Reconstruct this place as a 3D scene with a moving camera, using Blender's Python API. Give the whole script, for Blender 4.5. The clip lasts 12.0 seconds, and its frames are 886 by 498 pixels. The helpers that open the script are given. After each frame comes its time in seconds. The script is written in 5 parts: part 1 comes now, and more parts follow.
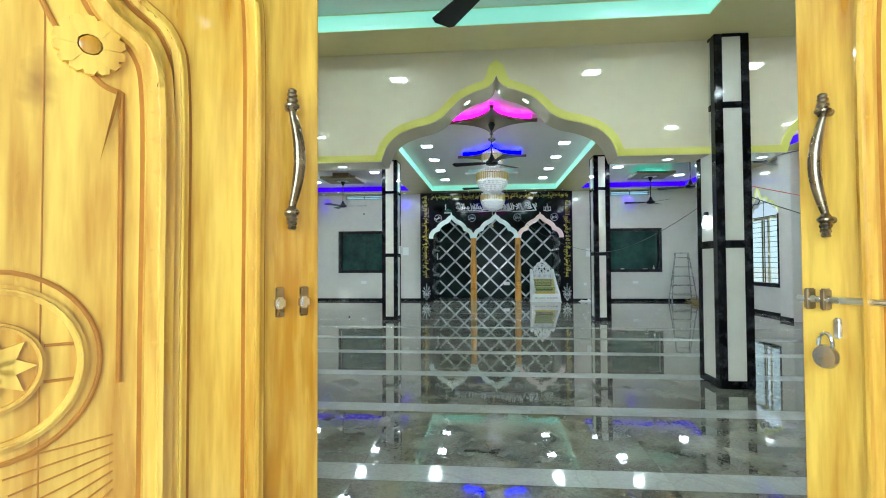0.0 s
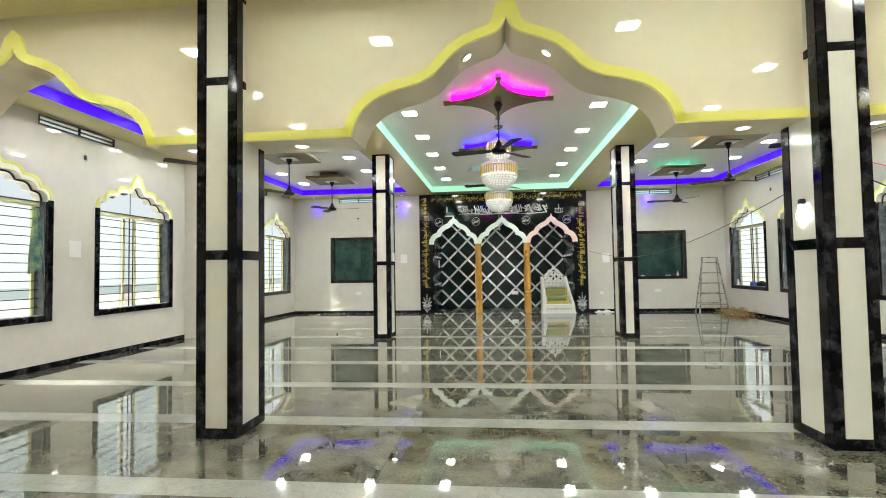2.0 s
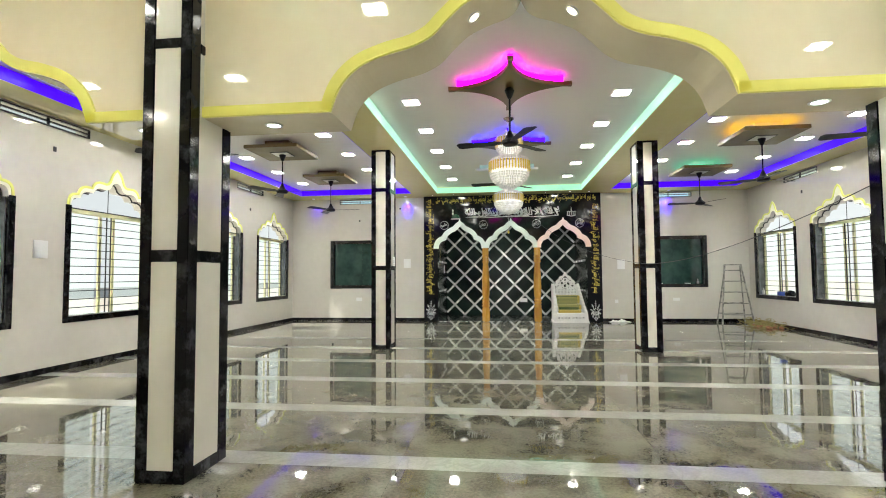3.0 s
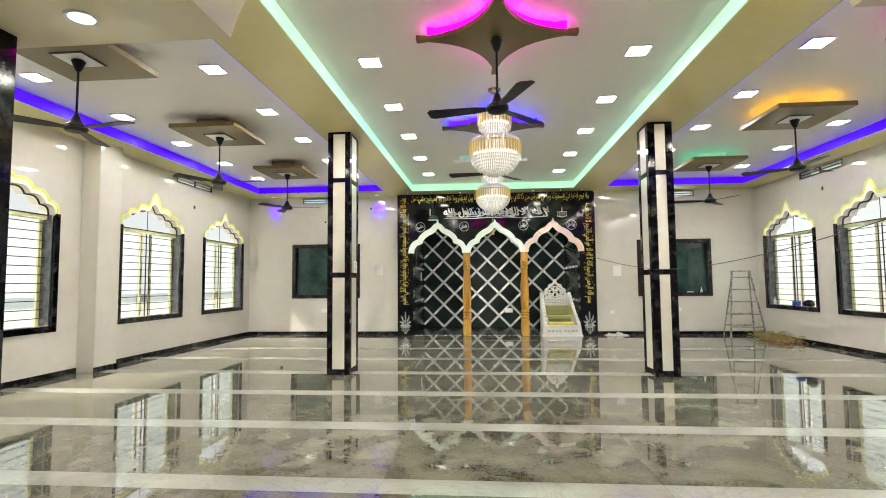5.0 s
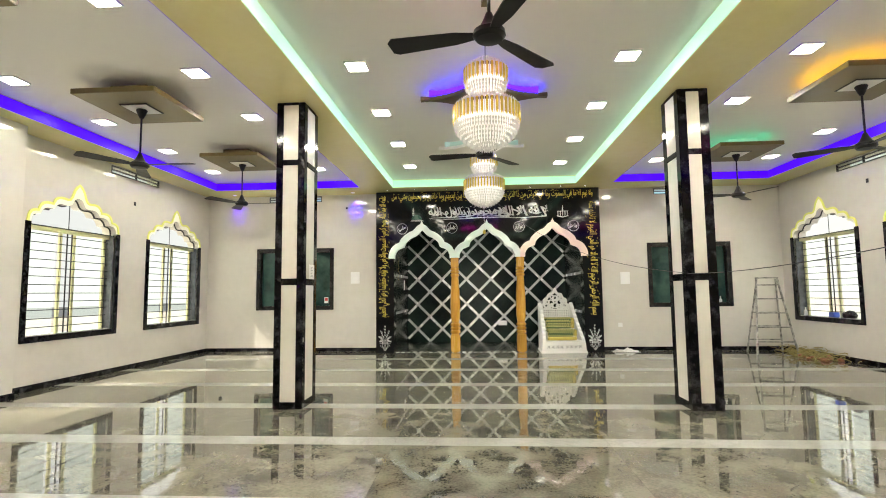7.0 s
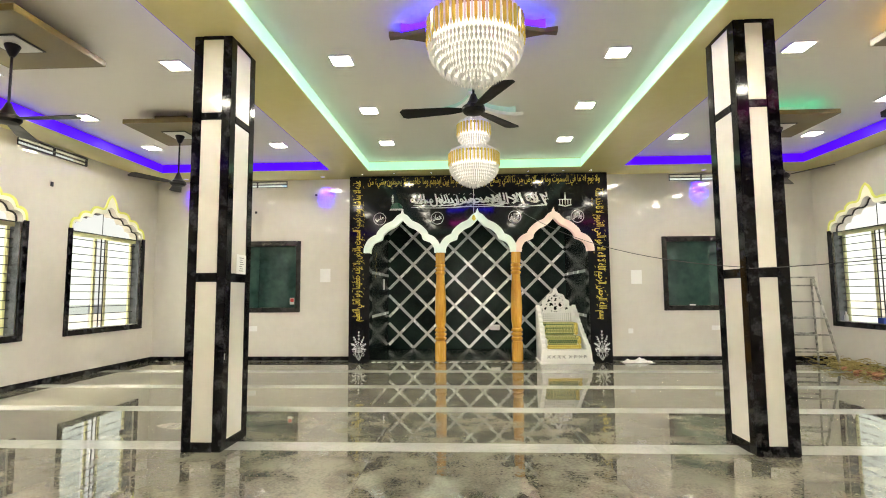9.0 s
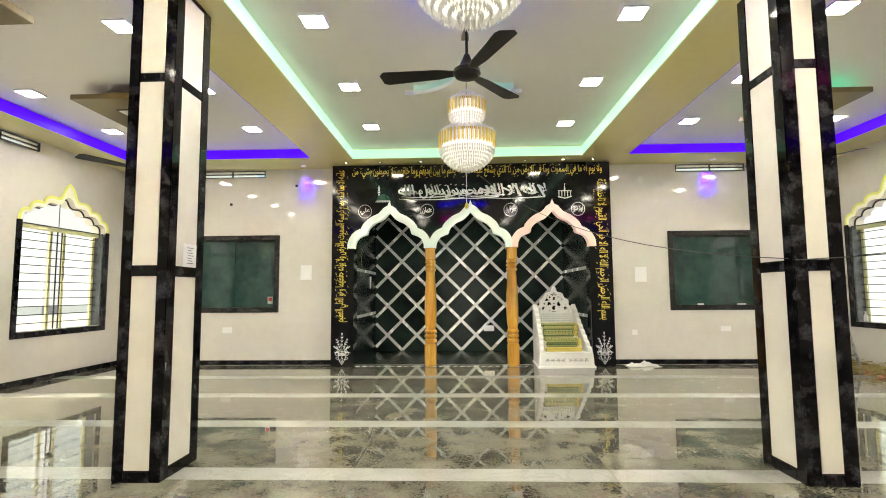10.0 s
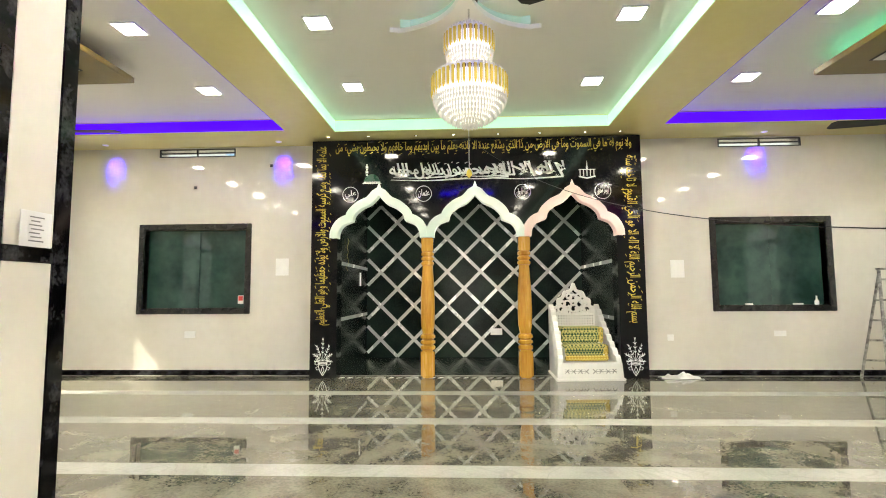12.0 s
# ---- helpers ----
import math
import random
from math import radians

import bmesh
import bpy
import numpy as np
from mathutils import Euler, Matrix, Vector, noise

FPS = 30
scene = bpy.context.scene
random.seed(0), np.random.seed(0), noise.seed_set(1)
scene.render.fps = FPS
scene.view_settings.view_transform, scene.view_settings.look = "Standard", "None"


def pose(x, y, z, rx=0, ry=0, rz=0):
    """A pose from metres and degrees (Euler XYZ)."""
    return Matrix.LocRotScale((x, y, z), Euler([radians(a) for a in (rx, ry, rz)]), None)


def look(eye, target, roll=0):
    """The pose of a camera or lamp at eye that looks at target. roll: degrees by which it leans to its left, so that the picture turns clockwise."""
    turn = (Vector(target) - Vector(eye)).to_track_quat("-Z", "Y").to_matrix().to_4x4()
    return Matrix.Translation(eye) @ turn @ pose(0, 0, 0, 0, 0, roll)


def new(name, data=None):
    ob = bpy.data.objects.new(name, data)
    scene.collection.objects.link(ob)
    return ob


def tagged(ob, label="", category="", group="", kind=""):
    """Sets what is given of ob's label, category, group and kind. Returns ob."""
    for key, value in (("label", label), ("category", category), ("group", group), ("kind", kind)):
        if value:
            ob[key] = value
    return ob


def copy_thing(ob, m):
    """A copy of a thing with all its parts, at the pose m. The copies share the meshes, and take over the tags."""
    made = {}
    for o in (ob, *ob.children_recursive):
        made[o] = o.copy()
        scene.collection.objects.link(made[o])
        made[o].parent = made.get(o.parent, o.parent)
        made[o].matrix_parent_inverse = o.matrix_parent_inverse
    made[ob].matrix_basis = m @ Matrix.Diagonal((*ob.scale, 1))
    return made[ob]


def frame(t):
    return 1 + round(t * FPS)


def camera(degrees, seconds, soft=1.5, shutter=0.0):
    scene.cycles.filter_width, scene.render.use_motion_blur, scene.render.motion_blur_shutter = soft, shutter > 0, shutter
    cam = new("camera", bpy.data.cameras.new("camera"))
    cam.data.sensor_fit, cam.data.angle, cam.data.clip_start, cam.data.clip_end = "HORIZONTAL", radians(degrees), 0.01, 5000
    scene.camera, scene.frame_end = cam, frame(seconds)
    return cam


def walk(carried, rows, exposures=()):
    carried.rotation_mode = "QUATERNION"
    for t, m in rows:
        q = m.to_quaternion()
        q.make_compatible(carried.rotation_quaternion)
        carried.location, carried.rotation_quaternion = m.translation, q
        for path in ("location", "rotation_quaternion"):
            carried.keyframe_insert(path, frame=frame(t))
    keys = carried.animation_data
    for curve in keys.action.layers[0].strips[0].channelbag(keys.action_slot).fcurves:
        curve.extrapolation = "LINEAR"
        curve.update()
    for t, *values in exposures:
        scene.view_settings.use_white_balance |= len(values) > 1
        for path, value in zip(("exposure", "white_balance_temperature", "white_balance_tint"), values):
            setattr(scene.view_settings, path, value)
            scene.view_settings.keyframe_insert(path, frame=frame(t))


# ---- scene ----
cam = camera(81.9, 12.0, soft=1.0)
PATH = [
    (0, (-0.145, 1.433, 1.253), (-0.332, 3.423, 1.306), -0.3),
    (0.5, (-0.139, 1.772, 1.262), (-0.323, 3.763, 1.312), -0.7),
    (0.8, (-0.141, 2.025, 1.246), (-0.335, 4.015, 1.293), -1.0),
    (1, (-0.144, 2.190, 1.253), (-0.343, 4.179, 1.298), -1.2),
    (1.5, (-0.164, 2.534, 1.27), (-0.366, 4.523, 1.329), -1.0),
    (2, (-0.192, 2.907, 1.276), (-0.397, 4.895, 1.358), -0.9),
    (2.5, (-0.216, 3.297, 1.285), (-0.442, 5.282, 1.381), -0.5),
    (3, (-0.227, 3.687, 1.284), (-0.459, 5.670, 1.387), -0.4),
    (5, (-0.257, 5.253, 1.3), (-0.419, 7.242, 1.431), -0.5),
    (5.5, (-0.253, 5.649, 1.3), (-0.404, 7.639, 1.442), -0.7),
    (6, (-0.246, 6.038, 1.29), (-0.382, 8.028, 1.44), -0.6),
    (6.5, (-0.237, 6.414, 1.281), (-0.366, 8.404, 1.443), -0.7),
    (8.5, (-0.175, 7.934, 1.28), (-0.317, 9.921, 1.455), -0.3),
    (9, (-0.168, 8.318, 1.278), (-0.268, 10.308, 1.449), -0.4),
    (9.5, (-0.166, 8.694, 1.275), (-0.235, 10.686, 1.448), -0.4),
    (10, (-0.168, 9.025, 1.255), (-0.238, 11.016, 1.425), -0.4),
    (10.5, (-0.166, 9.360, 1.238), (-0.228, 11.352, 1.411), -0.2),
    (11, (-0.143, 9.698, 1.233), (-0.213, 11.689, 1.404), -0.3),
    (11.5, (-0.135, 10.034, 1.229), (-0.22, 12.025, 1.398), -0.2),
    (12, (-0.131, 10.413, 1.227), (-0.222, 12.403, 1.396), -0.4),
]
EXPO = [(0.0, 0.24, 5200, -5), (0.7, 0.54, 5300, -7), (1.2, 0.72, 5600, -7), (1.5, 0.68, 5750, 0), (2.0, 0.65, 6350, 3), (2.5, 0.61, 6500, 4), (5.5, 0.72, 6850, 6), (9.5, 0.87, 7250, 6), (12.0, 1.04, 7250, 6)]
walk(cam, [(t, look(e, g, r)) for t, e, g, r in PATH], EXPO)

# ---- world, sun and large lights ----
world = bpy.data.worlds.new("sky")
scene.world = world
world.use_nodes = True
wn = world.node_tree.nodes
sky = wn.new("ShaderNodeTexSky")
sky.sky_type = "NISHITA"
sky.sun_disc = False
SUN_DIR = Vector((1.0, 0.40, -1.25)).normalized()   # the way the light travels
sky.sun_elevation = math.asin(-SUN_DIR.z)
sky.sun_rotation = math.atan2(-SUN_DIR.x, -SUN_DIR.y)
world.node_tree.links.new(sky.outputs[0], wn["Background"].inputs[0])
wn["Background"].inputs[1].default_value = 0.15

sun_data = bpy.data.lights.new("sun", "SUN")
sun_data.energy, sun_data.angle, sun_data.color = 5.0, radians(0.5), (1.0, 0.94, 0.85)
sun = new("sun", sun_data)
sun.rotation_euler = SUN_DIR.to_track_quat("-Z", "Y").to_euler()

YARD = 43.0      # daylight along each window wall, in watts
PORCH = 250.0     # daylight at the entrance
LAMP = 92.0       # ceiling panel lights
STRIP = 0.72      # cove strips

# ---- materials ----
def surf(name, c1, c2, scale=3.0, rough=0.5, metal=0.0, bump=0.0, coat=0.0, fine=40.0, rough_var=0.06, spec=0.5, stretch=(1, 1, 1), dirt=0.0):
    """A surface of two colours, mottled at a coarse and a fine scale."""
    m = bpy.data.materials.new(name)
    m.use_nodes = True
    n, l = m.node_tree.nodes, m.node_tree.links
    b = n["Principled BSDF"]
    tc, mp = n.new("ShaderNodeTexCoord"), n.new("ShaderNodeMapping")
    mp.inputs["Scale"].default_value = stretch
    l.new(tc.outputs["Object"], mp.inputs[0])
    big, small = n.new("ShaderNodeTexNoise"), n.new("ShaderNodeTexNoise")
    info = n.new("ShaderNodeObjectInfo")
    off = n.new("ShaderNodeVectorMath"); off.operation = "ADD"
    mul = n.new("ShaderNodeMath"); mul.operation = "MULTIPLY"; mul.inputs[1].default_value = 37.0
    l.new(info.outputs["Random"], mul.inputs[0])
    l.new(mp.outputs[0], off.inputs[0]); l.new(mul.outputs[0], off.inputs[1])
    for t, s, d in ((big, scale, 5), (small, fine, 3)):
        t.inputs["Scale"].default_value, t.inputs["Detail"].default_value = s, d
        l.new(off.outputs[0], t.inputs["Vector"])
    add = n.new("ShaderNodeMath"); add.operation = "MULTIPLY_ADD"; add.inputs[1].default_value = 0.35
    l.new(small.outputs[0], add.inputs[0]); l.new(big.outputs[0], add.inputs[2])
    ramp = n.new("ShaderNodeValToRGB")
    ramp.color_ramp.elements[0].position, ramp.color_ramp.elements[1].position = 0.48, 0.86
    ramp.color_ramp.elements[0].color, ramp.color_ramp.elements[1].color = (*c1, 1), (*c2, 1)
    l.new(add.outputs[0], ramp.inputs[0]); l.new(ramp.outputs[0], b.inputs["Base Color"])
    rr = n.new("ShaderNodeMapRange")
    rr.inputs["From Min"].default_value, rr.inputs["From Max"].default_value = 0.3, 0.7
    rr.inputs["To Min"].default_value, rr.inputs["To Max"].default_value = max(rough - rough_var, 0.01), rough + rough_var
    l.new(big.outputs[0], rr.inputs[0]); l.new(rr.outputs[0], b.inputs["Roughness"])
    b.inputs["Metallic"].default_value, b.inputs["Specular IOR Level"].default_value = metal, spec
    b.inputs["Coat Weight"].default_value, b.inputs["Coat Roughness"].default_value = coat, 0.04
    if bump:
        bp = n.new("ShaderNodeBump"); bp.inputs["Strength"].default_value = bump; bp.inputs["Distance"].default_value = 0.01
        l.new(small.outputs[0], bp.inputs["Height"]); l.new(bp.outputs[0], b.inputs["Normal"])
    return m


def glow(name, colour, strength, base=(0.8, 0.8, 0.8)):
    m = bpy.data.materials.new(name)
    m.use_nodes = True
    b = m.node_tree.nodes["Principled BSDF"]
    b.inputs["Base Color"].default_value = (*base, 1)
    b.inputs["Emission Color"].default_value, b.inputs["Emission Strength"].default_value = (*colour, 1), strength
    b.inputs["Roughness"].default_value, b.inputs["Specular IOR Level"].default_value = 0.4, 0.15
    return m


def granite(name, dark, mid, light, scale=2.2, rough=0.035, spec=0.6):
    """Polished stone: clouds of two greys, pale veins and fine grain."""
    m = surf(name, dark, mid, scale, rough, fine=55, rough_var=0.015, spec=spec)
    n, l = m.node_tree.nodes, m.node_tree.links
    ramp = next(x for x in n if x.type == "VALTORGB")
    off = next(x for x in n if x.type == "VECT_MATH")
    vein = n.new("ShaderNodeTexNoise")
    next(x for x in n if x.type == "MATH" and x.operation == "MULTIPLY_ADD").inputs[1].default_value = 0.55
    ramp.color_ramp.elements[0].position, ramp.color_ramp.elements[1].position = 0.55, 1.0
    vein.inputs["Scale"].default_value, vein.inputs["Detail"].default_value = scale * 1.1, 8
    vein.inputs["Distortion"].default_value = 1.6
    l.new(off.outputs[0], vein.inputs["Vector"])
    band = n.new("ShaderNodeValToRGB")
    e = band.color_ramp.elements
    e[0].position, e[1].position = 0.47, 0.53
    e[0].color = e[1].color = (0, 0, 0, 1)
    p = e.new(0.5); p.color = (0.42, 0.42, 0.42, 1) if rough < 0.07 else (0.55, 0.55, 0.55, 1)
    l.new(vein.outputs[0], band.inputs[0])
    mix = n.new("ShaderNodeMix"); mix.data_type = "RGBA"
    l.new(band.outputs[0], mix.inputs["Factor"])
    l.new(ramp.outputs[0], mix.inputs["A"]); mix.inputs["B"].default_value = (*light, 1)
    l.new(mix.outputs["Result"], n["Principled BSDF"].inputs["Base Color"])
    return m


def timber(name, c1, c2, scale=5.0, rough=0.32, coat=0.35, along="z"):
    m = surf(name, c1, c2, scale, rough, bump=0.06, coat=coat, fine=26, stretch={"z": (2.2, 2.2, 0.22), "x": (0.22, 2.2, 2.2)}[along])
    return m


M_WALL = surf("glazed_cream_tile", (0.63, 0.602, 0.54), (0.70, 0.672, 0.61), 0.7, 0.05, coat=0.3, fine=8, rough_var=0.02)
M_CREAM = surf("cream_beam_paint", (0.80, 0.71, 0.50), (0.85, 0.77, 0.57), 0.6, 0.03, coat=0.3, fine=9, rough_var=0.015)
M_SOFFIT = surf("ochre_soffit_paint", (0.86, 0.76, 0.36), (0.91, 0.82, 0.43), 0.5, 0.16, coat=0.4, fine=9, rough_var=0.04)
M_CEIL = surf("off_white_ceiling_paint", (0.91, 0.893, 0.83), (0.93, 0.913, 0.853), 0.5, 0.45, coat=0.0, fine=10)
M_FLOOR = granite("grey_granite", (0.046, 0.043, 0.032), (0.235, 0.224, 0.172), (0.185, 0.168, 0.13), 3.2, 0.030, 0.9)
M_FLOOR.node_tree.nodes["Principled BSDF"].inputs["IOR"].default_value = 1.72
for _x in M_FLOOR.node_tree.nodes:
    if _x.type == "TEX_NOISE" and abs(_x.inputs["Scale"].default_value - 55) < 1:
        _x.inputs["Scale"].default_value, _x.inputs["Detail"].default_value, _x.inputs["Roughness"].default_value = 48.0, 5.0, 0.65
    if _x.type == "MATH" and _x.operation == "MULTIPLY_ADD":
        _x.inputs[1].default_value = 0.7
    if _x.type == "VALTORGB" and _x.color_ramp.elements[1].position > 0.9:
        _x.color_ramp.elements[0].position, _x.color_ramp.elements[1].position = 0.60, 1.12
_n, _l = M_FLOOR.node_tree.nodes, M_FLOOR.node_tree.links
_wave, _bump = _n.new("ShaderNodeTexNoise"), _n.new("ShaderNodeBump")
_wave.inputs["Scale"].default_value, _wave.inputs["Detail"].default_value = 7.0, 1.0
_bump.inputs["Strength"].default_value, _bump.inputs["Distance"].default_value = 0.035, 0.01
_l.new(_n["Texture Coordinate"].outputs["Object"], _wave.inputs["Vector"])
_l.new(_wave.outputs[0], _bump.inputs["Height"]); _l.new(_bump.outputs[0], _n["Principled BSDF"].inputs["Normal"])
M_STRIPE = granite("white_marble", (0.34, 0.34, 0.315), (0.46, 0.46, 0.425), (0.28, 0.28, 0.26), 2.0, 0.06)
M_BLACK = surf("black_granite", (0.0015, 0.0015, 0.002), (0.045, 0.045, 0.050), 9.0, 0.09, fine=55, rough_var=0.03, spec=0.22)
_r = next(x for x in M_BLACK.node_tree.nodes if x.type == "VALTORGB").color_ramp.elements
_r[0].position, _r[1].position = 0.66, 0.92
M_PANELBLK = surf("black_glass", (0.004, 0.004, 0.005), (0.008, 0.009, 0.01), 1.0, 0.075, rough_var=0.02, spec=0.25)
M_GREENBLK = surf("green_black_marble", (0.004, 0.008, 0.007), (0.014, 0.026, 0.021), 1.6, 0.20, rough_var=0.04, spec=0.15)
M_COLPAN = surf("cream_laminate", (0.72, 0.69, 0.60), (0.78, 0.75, 0.67), 1.1, 0.14, coat=0.3, fine=12)
M_GROUT = surf("dark_joint", (0.05, 0.05, 0.045), (0.09, 0.085, 0.08), 8, 0.8)
M_PLASTER = surf("outer_plaster", (0.5, 0.47, 0.42), (0.6, 0.57, 0.52), 1.5, 0.8, bump=0.2)
M_EARTH = surf("dusty_ground", (0.30, 0.26, 0.21), (0.42, 0.38, 0.31), 0.4, 0.9, bump=0.3)
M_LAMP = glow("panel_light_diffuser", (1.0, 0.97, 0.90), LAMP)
M_GREEN = glow("green_lit_tray_side", (0.42, 1.0, 0.68), 0.62 * STRIP, (0.5, 0.65, 0.56))
M_BLUE = glow("blue_lit_tray_side", (0.07, 0.0, 1.0), 0.95 * STRIP, (0.004, 0.0, 0.04))
M_YELLOW = glow("yellow_led_trim", (0.80, 0.76, 0.14), 0.20 * STRIP, (0.66, 0.62, 0.17))
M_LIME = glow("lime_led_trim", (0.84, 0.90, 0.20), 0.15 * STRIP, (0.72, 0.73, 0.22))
M_MAGENTA = glow("magenta_led", (1.0, 0.0, 0.62), 7.0, (0.2, 0.0, 0.15))
M_BLUE2 = glow("blue_led", (0.008, 0.0, 1.0), 12.0, (0.02, 0.0, 0.2))
M_GREEN2 = glow("green_led", (0.12, 1.0, 0.6), 2.2, (0.1, 0.3, 0.2))
M_GREENDIM = glow("dim_green_led", (0.25, 1.0, 0.65), 0.10, (0.6, 0.66, 0.60))
M_AMBER = glow("amber_led", (1.0, 0.52, 0.02), 5.0, (0.3, 0.2, 0.02))
M_VIOLET = glow("violet_led", (0.2, 0.02, 1.0), 0.8)
M_BROWN = surf("brown_laminate", (0.12, 0.085, 0.018), (0.16, 0.114, 0.030), 4, 0.34)
M_WHITE = surf("white_paint", (0.74, 0.74, 0.72), (0.82, 0.82, 0.80), 3, 0.4)
M_IRON = surf("black_iron", (0.012, 0.012, 0.013), (0.03, 0.03, 0.032), 12, 0.45, metal=0.3)

# ---- building helpers ----
def box(bm, x0, x1, y0, y1, z0, z1, m=None):
    vs = [bm.verts.new((x, y, z)) for x in (x0, x1) for y in (y0, y1) for z in (z0, z1)]
    for f in ((0, 1, 3, 2), (4, 6, 7, 5), (0, 4, 5, 1), (2, 3, 7, 6), (0, 2, 6, 4), (1, 5, 7, 3)):
        bm.faces.new([vs[i] for i in f])
    if m is not None:
        bmesh.ops.transform(bm, matrix=m, verts=vs)
    return vs


def bevel(bm, w, seg=2):
    bmesh.ops.bevel(bm, geom=list(bm.edges), offset=w, segments=seg, affect="EDGES", clamp_overlap=True)


def rounded(x0, x1, y0, y1, z0, z1, w=0.004, seg=2):
    bm = bmesh.new()
    box(bm, x0, x1, y0, y1, z0, z1)
    bevel(bm, w, seg)
    return bm


def lathe(profile, n=24, m=None, bm=None):
    """A turned shape: profile rows of radius and height."""
    bm = bm or bmesh.new()
    rings = []
    for r, z in profile:
        rings.append([bm.verts.new((r * math.cos(2 * math.pi * i / n), r * math.sin(2 * math.pi * i / n), z)) for i in range(n)])
    for a, b in zip(rings, rings[1:]):
        for i in range(n):
            bm.faces.new((a[i], a[(i + 1) % n], b[(i + 1) % n], b[i]))
    bm.faces.new(rings[0][::-1]); bm.faces.new(rings[-1])
    if m is not None:
        bmesh.ops.transform(bm, matrix=m, verts=[v for r in rings for v in r])
    return bm


def hoop(ro, ri, z0, z1, n=20):
    """A flat ring with a hole through it."""
    bm = bmesh.new()
    rows = [[bm.verts.new((r * math.cos(2 * math.pi * i / n), r * math.sin(2 * math.pi * i / n), z)) for r, z in ((ro, z0), (ro, z1), (ri, z1), (ri, z0))] for i in range(n)]
    for a, b in zip(rows, rows[1:] + rows[:1]):
        for i in range(4):
            bm.faces.new((a[i], a[(i + 1) % 4], b[(i + 1) % 4], b[i]))
    return bm


def tube(points, r, n=8, bm=None):
    """A round bar along a line of points; r may be one radius a point."""
    bm = bm or bmesh.new()
    pts = [Vector(p) for p in points]
    rs = r if isinstance(r, (list, tuple)) else [r] * len(pts)
    rings = []
    for i, p in enumerate(pts):
        d = (pts[min(i + 1, len(pts) - 1)] - pts[max(i - 1, 0)]).normalized()
        a = d.orthogonal() if abs(d.z) > 0.9 else d.cross(Vector((0, 0, 1)))
        a.normalize(); b = d.cross(a)
        rings.append([bm.verts.new(p + rs[i] * (math.cos(2 * math.pi * k / n) * a + math.sin(2 * math.pi * k / n) * b)) for k in range(n)])
    for q, w in zip(rings, rings[1:]):
        for k in range(n):
            bm.faces.new((q[k], q[(k + 1) % n], w[(k + 1) % n], w[k]))
    bm.faces.new(rings[0][::-1]); bm.faces.new(rings[-1])
    return bm


def prism(outline, h0, h1, bm=None, m=None):
    """An outline in x, y given a height from h0 to h1."""
    bm = bm or bmesh.new()
    lo = [bm.verts.new((x, y, h0)) for x, y in outline]
    hi = [bm.verts.new((x, y, h1)) for x, y in outline]
    k = len(outline)
    for i in range(k):
        bm.faces.new((lo[i], lo[(i + 1) % k], hi[(i + 1) % k], hi[i]))
    bm.faces.new(lo[::-1]); bm.faces.new(hi)
    if m is not None:
        bmesh.ops.transform(bm, matrix=m, verts=lo + hi)
    return bm


def link(name, bm, mat, smooth=False):
    bmesh.ops.recalc_face_normals(bm, faces=bm.faces)
    me = bpy.data.meshes.new(name)
    bm.to_mesh(me); bm.free()
    me.materials.append(mat)
    if smooth:
        me.polygons.foreach_set("use_smooth", [True] * len(me.polygons))
        me.set_sharp_from_angle(angle=radians(38))
    return new(name, me)


def part(name, bm, mat, parent, label="", smooth=False):
    ob = link(name, bm, mat, smooth)
    ob.parent = parent
    if label:
        tagged(ob, label)
    return ob


def thing(name, label, category, m=None, group="", kind=""):
    ob = new(name)
    if m is not None:
        ob.matrix_basis = m
    return tagged(ob, label, category, group, kind)


def structure(name, bm, mat, label, category, smooth=False):
    return tagged(link(name, bm, mat, smooth), label, category, kind="structure")


def slab_with_holes(bm, u0, u1, z0, z1, v0, v1, holes, flip):
    """A wall along u, from v0 to v1 thick, with right-angled holes (u0, u1, z0, z1). flip: u runs along y."""
    us = sorted({u0, u1, *(h[0] for h in holes), *(h[1] for h in holes)})
    zs = sorted({z0, z1, *(h[2] for h in holes), *(h[3] for h in holes)})
    us, zs = [u for u in us if u0 <= u <= u1], [z for z in zs if z0 <= z <= z1]
    for a, b in zip(us, us[1:]):
        run = None
        for c, d in zip(zs, zs[1:]):
            um, zm = (a + b) / 2, (c + d) / 2
            solid = not any(h[0] < um < h[1] and h[2] < zm < h[3] for h in holes)
            if solid:
                run = (run[0], d) if run else (c, d)
            if run and (not solid or d == zs[-1]):
                box(bm, *((v0, v1, a, b) if flip else (a, b, v0, v1)), *run)
                run = None


def under_arch(bm, us, arch, z_top, v0, v1, flip):
    """The wall from an arch's curve up to z_top."""
    rows = []
    for u in us:
        rows.append([bm.verts.new(((v, u, z) if flip else (u, v, z))) for v in (v0, v1) for z in (arch(u), z_top)])
    for a, b in zip(rows, rows[1:]):
        for f in ((a[0], b[0], b[1], a[1]), (a[2], a[3], b[3], b[2]), (a[0], a[2], b[2], b[0]), (a[1], b[1], b[3], a[3])):
            bm.faces.new(f)
    bm.faces.new((rows[0][0], rows[0][1], rows[0][3], rows[0][2]))
    bm.faces.new((rows[-1][0], rows[-1][2], rows[-1][3], rows[-1][1]))


